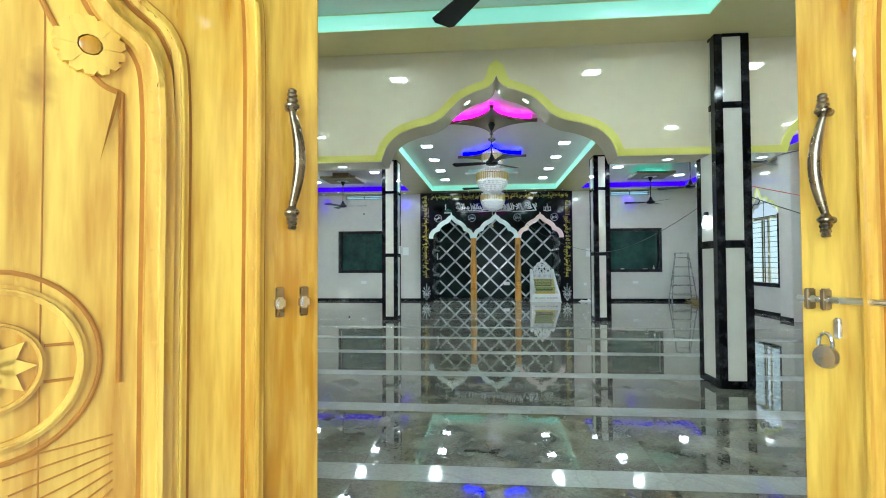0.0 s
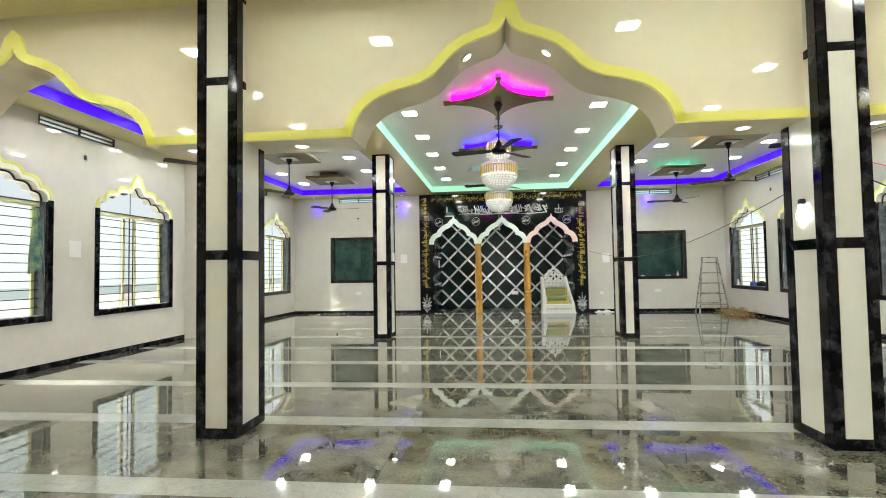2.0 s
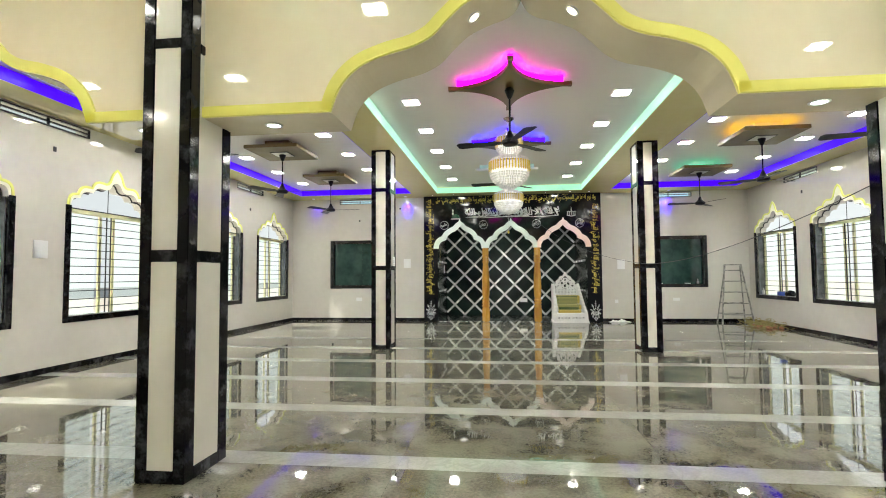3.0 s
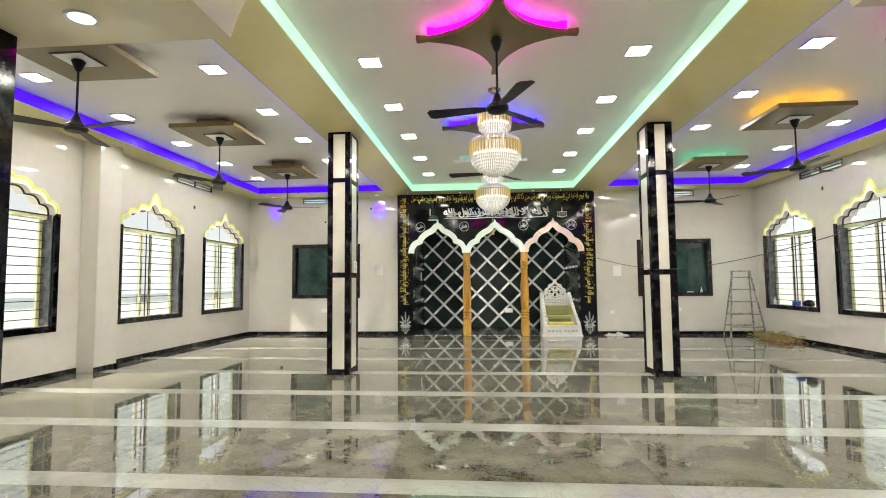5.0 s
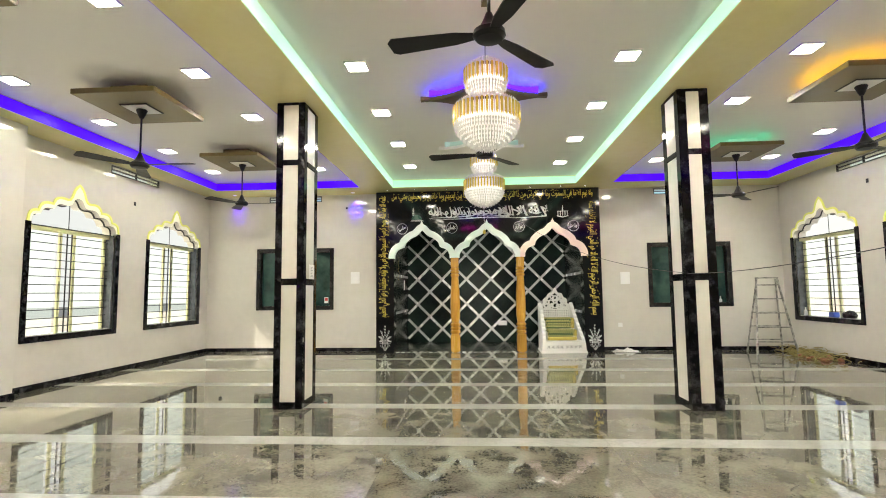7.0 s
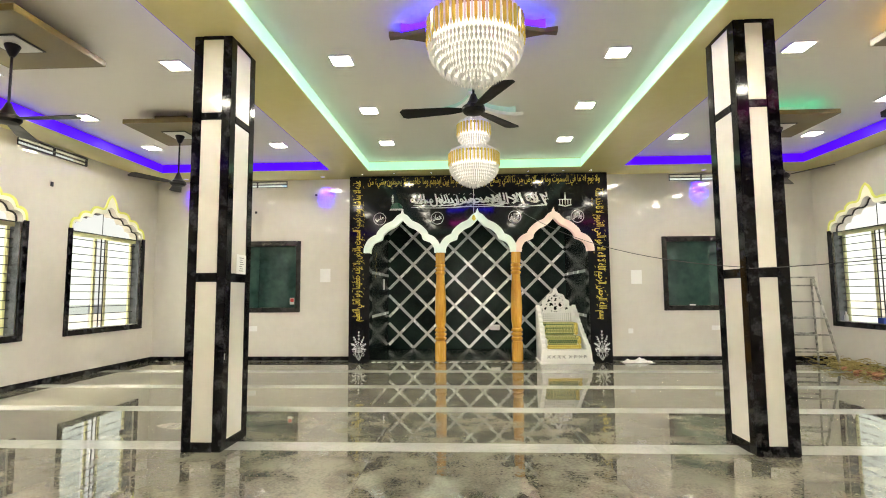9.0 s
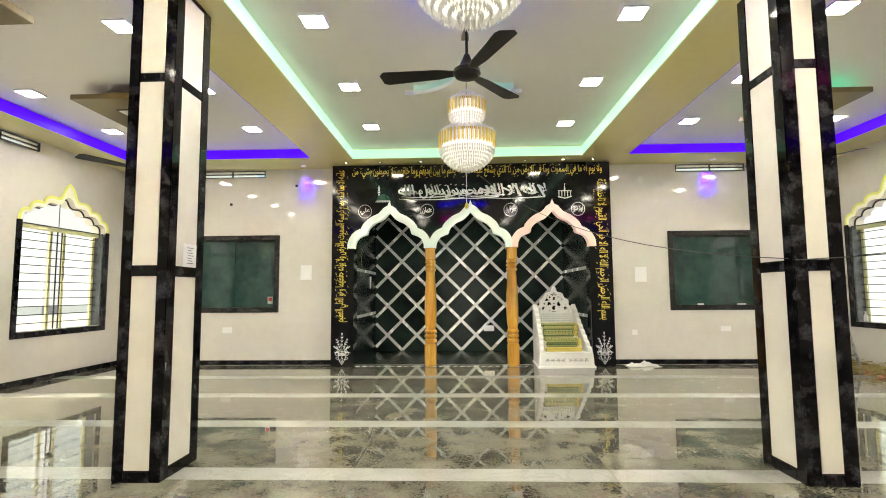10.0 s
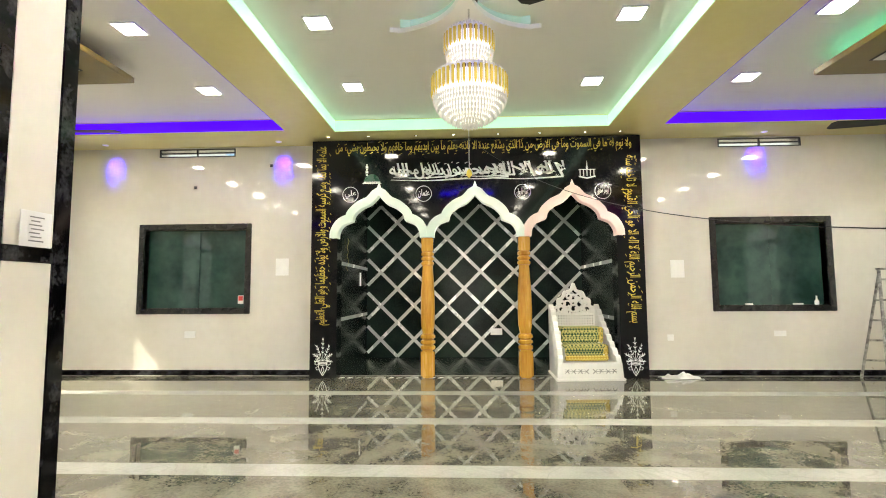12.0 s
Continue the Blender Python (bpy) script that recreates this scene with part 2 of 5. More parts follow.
def ribbon(bm, line, inner, outer, v0, v1, flip, closed=False):
    """A band along a line of (u, z), from inner to outer beside it, v0 to v1 thick."""
    k = len(line)
    rows = []
    for i, (u, z) in enumerate(line):
        a, b = line[max(i - 1, 0)], line[min(i + 1, k - 1)]
        du, dz = b[0] - a[0], b[1] - a[1]
        s = math.hypot(du, dz) or 1
        nu, nz = -dz / s, du / s
        rows.append([bm.verts.new(((v, u + w * nu, z + w * nz) if flip else (u + w * nu, v, z + w * nz))) for v in (v0, v1) for w in (inner, outer)])
    for a, b in zip(rows, rows[1:]):
        for i, j in ((0, 1), (1, 3), (3, 2), (2, 0)):
            bm.faces.new((a[i], a[j], b[j], b[i]))
    bm.faces.new((rows[0][0], rows[0][2], rows[0][3], rows[0][1]))
    bm.faces.new((rows[-1][0], rows[-1][1], rows[-1][3], rows[-1][2]))


def spline(keys, n=8):
    """A smooth line through a few knots."""
    out = []
    p = [keys[0], *keys, keys[-1]]
    for i in range(1, len(p) - 2):
        for s in range(n):
            t = s / n
            out.append(tuple(0.5 * (2 * p[i][c] + (p[i + 1][c] - p[i - 1][c]) * t + (2 * p[i - 1][c] - 5 * p[i][c] + 4 * p[i + 1][c] - p[i + 2][c]) * t * t
                                    + (3 * p[i][c] - p[i - 1][c] - 3 * p[i + 1][c] + p[i + 2][c]) * t ** 3) for c in (0, 1)))
    out.append(keys[-1])
    return out


# ---- the hall: sizes ----
XL, XR, Y0, Y1 = -6.37, 6.28, 1.74, 18.11      # inner faces of the walls
SOF, TOP = 3.52, 3.68                          # lowered borders and tray ceilings
WT = 0.24                                      # wall thickness
BEAM0, BEAM1 = 6.85, 7.28                      # the arched cross beam
WIN_L = [(7.55, 9.45), (10.21, 12.11), (13.31, 15.16), (15.88, 17.75)]
WIN_R = [(7.68, 9.58), (10.48, 12.38), (13.46, 15.34), (15.88, 17.77)]
SILL, SPRING, ARCH = 0.65, 2.31, 2.92
VENT_L, VENT_R = [(9.2, 10.6), (14.9, 16.2)], [(15.02, 16.3)]
VENT_B = [(-4.95, -3.73), (3.66, 4.87)]
FRM = 0.085

# half outline of the hall's ogee arches, from the tip outwards
OGEE = spline([(0.0, 3.24), (0.04, 3.16), (0.11, 3.11), (0.23, 3.07), (0.37, 3.005), (0.48, 2.91), (0.58, 2.81), (0.71, 2.745), (0.89, 2.70), (1.06, 2.63), (1.18, 2.51), (1.245, 2.345)], 5)


def ogee_at(c):
    xs = [p[0] for p in OGEE]
    zs = [p[1] for p in OGEE]
    return lambda u: float(np.interp(abs(u - c), xs, zs))


# cusped window head: lobes that step up to a pointed middle
def cusp_line(y0, y1, z0, rise):
    """The window's scalloped head as a line of (u, z), four lobes a side."""
    c, h = (y0 + y1) / 2, (y1 - y0) / 2
    knots = [(1.0, 0.0), (0.82, 0.30), (0.54, 0.52), (0.25, 0.70), (0.0, 1.0)]
    half = []
    for (a, za), (b, zb) in zip(knots, knots[1:]):
        for s in range(6):
            t = s / 6
            bulge = 0.085 * math.sin(math.pi * t) if b > 0 else -0.03 * math.sin(2 * math.pi * t)
            half.append((a + (b - a) * t + bulge * 0.6, za + (zb - za) * t + bulge))
    half.append(knots[-1])
    left = [(c - u * h, z0 + z * rise) for u, z in half]
    right = [(c + u * h, z0 + z * rise) for u, z in half[::-1]][1:]
    return left + right


def window_holes(wins):
    return [(a + FRM, b - FRM, SILL + FRM, SPRING) for a, b in wins] + [(a + FRM, b - FRM, SPRING, 3.05) for a, b in wins]


def side_wall(name, inner, outer, wins, vents, label):
    bm = bmesh.new()
    v0, v1 = sorted((inner, outer))
    holes = window_holes(wins) + [(a, b, 3.36, 3.50) for a, b in vents]
    slab_with_holes(bm, Y0 - WT, Y1 + WT, 0.0, 3.9, v0, v1, holes, True)
    for a, b in wins:
        line = sorted(cusp_line(a + FRM, b - FRM, SPRING, 0.48))
        us = [u for i, (u, z) in enumerate(line) if i == 0 or u - line[i - 1][0] > 1e-5]
        xs, zs = [p[0] for p in line], [p[1] for p in line]
        under_arch(bm, us, lambda u, xs=xs, zs=zs: float(np.interp(u, xs, zs)), 3.05, v0, v1, True)
    return structure(name, bm, M_WALL, label, "wall")


side_wall("wall_west", XL, XL - WT, WIN_L, VENT_L, "glossy cream tiled wall with arched windows")
side_wall("wall_east", XR, XR + WT, WIN_R, VENT_R, "glossy cream tiled wall with arched windows")

# back wall with the recess of the niche and the two board recesses
NX0, NX1, NY = -2.05, 2.05, 20.2
bm = bmesh.new()
slab_with_holes(bm, XL, XR, 0.0, 3.9, Y1, Y1 + WT, [(NX0, NX1, 0.0, 3.0), (-5.13, -3.53, 1.01, 2.22), (3.56, 5.13, 1.01, 2.22)] + [(a, b, 3.37, 3.50) for a, b in VENT_B], False)
structure("wall_north", bm, M_WALL, "glossy cream end wall behind the prayer niche", "wall")
# entrance wall
DOOR0, DOOR1, DOORH = -1.52, 1.09, 2.35
bm = bmesh.new()
slab_with_holes(bm, XL, XR, 0.0, 3.9, Y0 - WT, Y0, [(DOOR0, DOOR1, 0.0, DOORH)], False)
structure("wall_south", bm, M_WALL, "cream entrance wall with a wide doorway", "wall")

# ceilings: lowered borders with trays
XC = -0.06
TRAYS = [(XC - 1.93, XC + 1.93, 7.8, 17.45), (-5.82, -2.68, 7.8, 17.35), (2.62, 5.72, 7.8, 17.42),
         (XC - 1.93, XC + 1.93, 2.6, 6.27), (-5.82, -2.68, 2.6, 6.27), (2.62, 5.72, 2.6, 6.27)]
bm = bmesh.new()
xs = sorted({XL, XR, *(t[0] for t in TRAYS), *(t[1] for t in TRAYS)})
ys = sorted({Y0, Y1, *(t[2] for t in TRAYS), *(t[3] for t in TRAYS)})
for a, b in zip(xs, xs[1:]):
    for c, d in zip(ys, ys[1:]):
        if not any(t[0] < (a + b) / 2 < t[1] and t[2] < (c + d) / 2 < t[3] for t in TRAYS):
            box(bm, a, b, c, d, SOF, TOP + 0.01)
structure("ceiling_border", bm, M_SOFFIT, "lowered ochre ceiling border between the trays", "ceiling")
bm = bmesh.new()
box(bm, XL - WT, XR + WT, Y0 - WT, Y1 + WT, TOP + 0.012, TOP + 0.2)
structure("ceiling", bm, M_CEIL, "off-white tray ceiling", "ceiling")


def cove(x0, x1, y0, y1, mat, label, z0=SOF + 0.004, z1=TOP - 0.004, t=0.012):
    """Glowing band round a tray, for the side that its hidden LED strip lights."""
    ob = thing("cove_light", label, "cove light", group="cove lights")
    for a, b, c, d in ((x0, x0 + t, y0, y1), (x1 - t, x1, y0, y1), (x0 + t, x1 - t, y0, y0 + t), (x0 + t, x1 - t, y1 - t, y1)):
        bm = bmesh.new()
        box(bm, a + 0.002, b - 0.002, c + 0.002, d - 0.002, z0, z1)
        part("led_strip", bm, mat, ob)
    return ob


for i, t in enumerate(TRAYS[:4]):
    cove(*t, M_GREEN if i in (0, 3) else M_BLUE, "pale green glow on a tray side, for its hidden LED strip" if i in (0, 3) else "deep blue glow on a tray side, for its hidden LED strip")

# floor: granite slabs with marble stripes across
STRIPE0, PITCH, SW = 0.39, 1.365, 0.24
bm = bmesh.new()
box(bm, XL, XR, Y0 - WT, Y1, -0.2, -0.006)
floor = structure("floor", bm, M_GROUT, "polished grey granite floor with white marble stripes", "floor")
bm = bmesh.new()
box(bm, -6.4, 6.4, -3.0, Y0 - WT - 0.004, -0.2, -0.004)
structure("porch_floor", bm, M_STRIPE, "pale stone porch floor outside the door", "floor")

# ground outside
bm = bmesh.new()
bmesh.ops.create_grid(bm, x_segments=8, y_segments=8, size=900)
bmesh.ops.translate(bm, verts=bm.verts, vec=(0, 0, -0.22))
structure("ground", bm, M_EARTH, "pale dusty ground round the building", "ground")

def crest(bm, line, c):
    """The raised trim over an ogee arch, drawn out to a spike at the tip."""
    k, rows = len(line), []
    for i, (u, z) in enumerate(line):
        p, q = line[max(i - 1, 0)], line[min(i + 1, k - 1)]
        du, dz = q[0] - p[0], q[1] - p[1]
        s = math.hypot(du, dz)
        lift = 0.085 * max(0.0, 1 - abs(u - c) / 0.12) ** 1.5
        rows.append([bm.verts.new((u - w * dz / s, v, z + w * du / s + (lift if w > 0.01 else 0))) for v in (BEAM0 - 0.022, BEAM0 + 0.004) for w in (0.004, 0.080)])
    for p, q in zip(rows, rows[1:]):
        for i, j in ((0, 1), (1, 3), (3, 2), (2, 0)):
            bm.faces.new((p[i], p[j], q[j], q[i]))
    for r in (rows[0], rows[-1]):
        bm.faces.new((r[0], r[1], r[3], r[2]))


# arched cross beam: three ogee arches between columns and walls
ARCHES = (-4.30, -0.075, 4.07)
BEAMZ = 2.345
bm = bmesh.new()
edges = [XL] + [v for c in ARCHES for v in (c - 1.245, c + 1.245)] + [XR]
for a, b in zip(edges[::2], edges[1::2]):
    box(bm, a, b, BEAM0, BEAM1, BEAMZ, SOF + 0.01)
for c in ARCHES:
    us = sorted({c + s * p[0] for p in OGEE for s in (-1, 1)})
    under_arch(bm, us, ogee_at(c), SOF + 0.01, BEAM0, BEAM1, False)
structure("arched_beam", bm, M_CREAM, "cream cross beam with three pointed ogee arches", "beam")
for i, c in enumerate(ARCHES):
    ob = thing("arch_light", "yellow glowing LED trim along an ogee arch", "trim light", group="arch trims")
    a = edges[2 * i] if i == 0 else (edges[2 * i] + edges[2 * i - 1]) / 2
    line = [(c - x, z) for x, z in OGEE[::-1]] + [(c + x, z) for x, z in OGEE[1:]]
    bm = bmesh.new()
    crest(bm, line, c)
    part("curved_trim", bm, M_YELLOW, ob)
    for u0, u1 in ((edges[2 * i], c - 1.245 - 0.002), (c + 1.245 + 0.002, edges[2 * i + 3])):
        if i == 1 or (i == 0 and u1 < c) or (i == 2 and u0 > c):
            bm = bmesh.new()
            box(bm, u0, u1, BEAM0 - 0.022, BEAM0 + 0.004, BEAMZ + 0.004, BEAMZ + 0.072)
            part("straight_trim", bm, M_YELLOW, ob)

# pilasters on the side walls
for x0, x1 in ((XL, XL + 0.29), (XR - 0.29, XR)):
    for y0, y1, h in ((12.5, 12.97, SOF), (6.75, BEAM0 - 0.03, SOF)):
        bm = bmesh.new()
        box(bm, x0, x1, y0, y1, 0.0, h)
        bevel(bm, 0.006)
        structure("pilaster", bm, M_WALL, "cream tiled pilaster against the side wall", "pilaster")

# black skirting
def skirting(name, x0, x1, y0, y1):
    bm = bmesh.new()
    box(bm, x0, x1, y0, y1, 0.0, 0.08)
    structure(name, bm, M_BLACK, "black granite skirting along the wall", "skirting")


for s, x in ((1, XL), (-1, XR)):
    px = x + s * 0.29
    for y0, y1 in ((Y0, 6.75), (BEAM0 - 0.03, 12.5), (12.97, Y1)):
        skirting("baseboard", *sorted((x, x + s * 0.015)), y0 + 0.002, y1 - 0.002)
    skirting("baseboard", *sorted((px, px + s * 0.012)), 12.49, 12.98)
for x0, x1 in ((XL + 0.02, -2.44), (2.44, XR - 0.02)):
    skirting("baseboard", x0, x1, Y1 - 0.015, Y1)

# ---- columns ----
def column(cx, y0, label, e):
    w, d, g = 0.335, 0.49, 0.105
    h = SOF
    ob = thing("column", label, "column", pose(cx, y0 + d / 2, 0), group="hall columns")
    part("core", rounded(-w / 2 + 0.012, w / 2 - 0.012, -d / 2 + 0.012, d / 2 - 0.012, 0, h, 0.002, 1), M_BLACK, ob)
    for sx in (-1, 1):
        for sy in (-1, 1):
            x0, x1 = sorted((sx * w / 2, sx * (w / 2 - e)))
            y0_, y1_ = sorted((sy * d / 2, sy * (d / 2 - g)))
            part("corner_strip", rounded(x0, x1, y0_, y1_, 0, h, 0.006), M_BLACK, ob)
    for z0, z1 in ((0, 0.075), (1.385, 1.455), (2.775, 2.835), (h - 0.03, h)):
        for sy in (-1, 1):
            a, b = sorted((sy * (d / 2 + 0.002), sy * (d / 2 - 0.011)))
            part("cross_strip", rounded(-w / 2 + e, w / 2 - e, a, b, z0, z1, 0.003, 1), M_BLACK, ob)
        for sx in (-1, 1):
            a, b = sorted((sx * (w / 2 + 0.002), sx * (w / 2 - 0.011)))
            part("cross_strip", rounded(a, b, -d / 2 + g, d / 2 - g, z0, z1, 0.003, 1), M_BLACK, ob)
    for z0, z1 in ((0.078, 1.382), (1.458, 2.772), (2.838, h - 0.032)):
        for sy in (-1, 1):
            a, b = sorted((sy * (d / 2 - 0.004), sy * (d / 2 - 0.0115)))
            part("panel", rounded(-w / 2 + e + 0.002, w / 2 - e - 0.002, a, b, z0, z1, 0.003, 1), M_COLPAN, ob)
        for sx in (-1, 1):
            a, b = sorted((sx * (w / 2 - 0.004), sx * (w / 2 - 0.0115)))
            part("panel", rounded(a, b, -d / 2 + g + 0.002, d / 2 - g - 0.002, z0, z1, 0.003, 1), M_COLPAN, ob)
    return ob


LABEL = "square column of black granite strips and cream panels"
first = column(-2.37, 6.70, LABEL, 0.078)
for x, y in ((2.25, 6.70), (-2.362, 12.48)):
    copy_thing(first, pose(x, y + 0.245, 0))
column(2.205, 12.49, LABEL, 0.096)

# ---- ceiling panel lights ----
def panel_light():
    ob = thing("ceiling_light", "square white LED panel light recessed in the ceiling", "ceiling light", pose(0, 0, TOP), group="ceiling panel lights")
    bm = bmesh.new()
    for a, b, c, d in ((-0.115, 0.115, -0.115, -0.1), (-0.115, 0.115, 0.1, 0.115), (-0.115, -0.1, -0.1, 0.1), (0.1, 0.115, -0.1, 0.1)):
        box(bm, a, b, c, d, -0.006, 0.012)
    part("frame", bm, M_WHITE, ob)
    bm = bmesh.new()
    box(bm, -0.099, 0.099, -0.099, 0.099, -0.003, 0.012)
    part("diffuser", bm, M_LAMP, ob)
    return ob


light = panel_light()
# the last two, unseen in the niche ceiling, are added to brighten the lattice
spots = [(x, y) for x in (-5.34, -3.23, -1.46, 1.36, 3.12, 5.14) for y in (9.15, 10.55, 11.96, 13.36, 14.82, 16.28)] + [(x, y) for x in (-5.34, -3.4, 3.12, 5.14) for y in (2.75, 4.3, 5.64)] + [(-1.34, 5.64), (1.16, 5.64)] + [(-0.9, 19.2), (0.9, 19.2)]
light.matrix_basis = pose(*spots[0], TOP)
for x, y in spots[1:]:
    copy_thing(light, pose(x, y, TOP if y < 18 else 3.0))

# ---- more materials ----
M_DOOR = timber("varnished_teak", (0.47, 0.21, 0.012), (0.84, 0.56, 0.09), 4.2, 0.30, 0.55)
_r = next(x for x in M_DOOR.node_tree.nodes if x.type == "VALTORGB").color_ramp.elements
_r[0].position, _r[1].position = 0.52, 0.80
def knots(m, dark, scale, spread):
    """Dark knots here and there in a timber."""
    n, l = m.node_tree.nodes, m.node_tree.links
    ramp = next(x for x in n if x.type == "VALTORGB")
    tc = next(x for x in n if x.type == "TEX_COORD")
    mp, wob, add = n.new("ShaderNodeMapping"), n.new("ShaderNodeTexNoise"), n.new("ShaderNodeVectorMath")
    mp.inputs["Scale"].default_value = (1.0, 1.0, 0.6)
    wob.inputs["Scale"].default_value = 26.0
    add.operation = "MULTIPLY_ADD"
    add.inputs[1].default_value = (0.03, 0.03, 0.03)
    vor, edge, mix = n.new("ShaderNodeTexVoronoi"), n.new("ShaderNodeValToRGB"), n.new("ShaderNodeMix")
    vor.inputs["Scale"].default_value = scale
    mix.data_type = "RGBA"
    e = edge.color_ramp.elements
    e[0].position, e[1].position = spread * 0.25, spread
    e[0].color, e[1].color = (0.85, 0.85, 0.85, 1), (0, 0, 0, 1)
    l.new(tc.outputs["Object"], mp.inputs[0]); l.new(tc.outputs["Object"], wob.inputs["Vector"])
    l.new(wob.outputs["Color"], add.inputs[0]); l.new(mp.outputs[0], add.inputs[2])
    l.new(add.outputs[0], vor.inputs["Vector"]); l.new(vor.outputs["Distance"], edge.inputs[0])
    l.new(edge.outputs[0], mix.inputs["Factor"]); l.new(ramp.outputs[0], mix.inputs["A"])
    mix.inputs["B"].default_value = (*dark, 1)
    l.new(mix.outputs["Result"], n["Principled BSDF"].inputs["Base Color"])


knots(M_DOOR, (0.24, 0.085, 0.012), 4.2, 0.16)
M_PILLAR = timber("varnished_pillar_wood", (0.40, 0.17, 0.018), (0.64, 0.36, 0.055), 3.5, 0.25, 0.5)
M_GROOVE = surf("groove_and_shade_brown", (0.34, 0.13, 0.010), (0.48, 0.21, 0.02), 6, 0.5)
M_BRASS = surf("antique_brass", (0.16, 0.12, 0.07), (0.36, 0.29, 0.19), 18, 0.28, metal=0.9)
M_STEEL = surf("bright_steel", (0.55, 0.55, 0.54), (0.75, 0.75, 0.73), 14, 0.25, metal=0.95)
M_GOLD = surf("gold_paint", (0.60, 0.45, 0.045), (0.78, 0.62, 0.09), 9, 0.4)
M_SILVER = surf("white_lettering", (0.76, 0.76, 0.76), (0.84, 0.84, 0.84), 9, 0.4)
M_STRIPWHITE = surf("grey_white_strip", (0.64, 0.66, 0.64), (0.74, 0.76, 0.74), 3, 0.25, metal=0.35)
M_DOME = surf("dark_green_inlay", (0.01, 0.06, 0.035), (0.02, 0.10, 0.06), 9, 0.3)
# white trim: the colour of its LED light is put into base and glow
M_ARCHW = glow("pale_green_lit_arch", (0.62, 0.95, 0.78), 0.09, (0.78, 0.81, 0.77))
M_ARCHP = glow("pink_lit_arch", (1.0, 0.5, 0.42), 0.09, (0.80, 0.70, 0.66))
M_BOARD = surf("green_marble_board", (0.008, 0.028, 0.024), (0.03, 0.075, 0.062), 2.2, 0.08, fine=9)
M_DARKFRAME = surf("black_board_frame", (0.008, 0.008, 0.008), (0.022, 0.02, 0.018), 5, 0.2)
M_REVEAL = surf("polished_grey_granite", (0.05, 0.055, 0.062), (0.13, 0.14, 0.155), 9, 0.06, fine=60, rough_var=0.02, spec=0.6)
M_ALU = surf("cream_aluminium", (0.62, 0.61, 0.32), (0.72, 0.71, 0.42), 6, 0.35)
M_GLASSY = bpy.data.materials.new("window_glass")
M_GLASSY.use_nodes = True
_b = M_GLASSY.node_tree.nodes["Principled BSDF"]
_b.inputs["Base Color"].default_value = (0.74, 0.79, 0.74, 1)
_b.inputs["Transmission Weight"].default_value, _b.inputs["Roughness"].default_value, _b.inputs["IOR"].default_value = 1.0, 0.02, 1.1
M_CRYSTAL = bpy.data.materials.new("clear_crystal")
M_CRYSTAL.use_nodes = True
_b = M_CRYSTAL.node_tree.nodes["Principled BSDF"]
_b.inputs["Base Color"].default_value = (0.97, 0.96, 0.93, 1)
_b.inputs["Transmission Weight"].default_value, _b.inputs["Roughness"].default_value, _b.inputs["IOR"].default_value = 0.22, 0.08, 1.5
M_AMBERCR = bpy.data.materials.new("amber_crystal")
M_AMBERCR.use_nodes = True
_b = M_AMBERCR.node_tree.nodes["Principled BSDF"]
_b.inputs["Base Color"].default_value = (1.0, 0.76, 0.14, 1)
_b.inputs["Transmission Weight"].default_value, _b.inputs["Roughness"].default_value, _b.inputs["IOR"].default_value = 0.30, 0.12, 1.5
M_BULB = glow("lit_frosted_glass", (1.0, 0.96, 0.88), 0.50)
# added glow stands in for the light that falls on the window heads' lining
M_HEADGLOW = glow("cream_head_glow", (1.0, 0.98, 0.72), 0.16, (0.80, 0.79, 0.66))
M_FANBLK = surf("matt_black_fan", (0.006, 0.006, 0.006), (0.013, 0.012, 0.011), 10, 0.4, spec=0.2)
M_ALULAD = surf("worn_aluminium", (0.10, 0.095, 0.085), (0.48, 0.47, 0.43), 13, 0.45, metal=0.4)
M_CLOTH = surf("teal_print_cloth", (0.03, 0.16, 0.22), (0.45, 0.55, 0.30), 7, 0.9, fine=60)
M_PAPER = surf("white_paper", (0.75, 0.75, 0.72), (0.82, 0.82, 0.80), 8, 0.8)
M_INK = surf("grey_print", (0.15, 0.15, 0.15), (0.25, 0.25, 0.25), 8, 0.8)
M_RED = surf("red_plastic", (0.5, 0.03, 0.03), (0.65, 0.07, 0.06), 8, 0.5)
M_BLUEPL = surf("blue_plastic", (0.02, 0.06, 0.40), (0.05, 0.12, 0.55), 8, 0.4)
M_STRAW = surf("dry_straw", (0.24, 0.19, 0.06), (0.40, 0.33, 0.12), 20, 0.9)
M_RUBBLE = surf("brick_rubble", (0.28, 0.10, 0.05), (0.45, 0.22, 0.12), 12, 0.9)
M_PIPE = surf("silver_reflector_tape", (0.30, 0.29, 0.25), (0.55, 0.54, 0.50), 5, 0.3, metal=0.5)

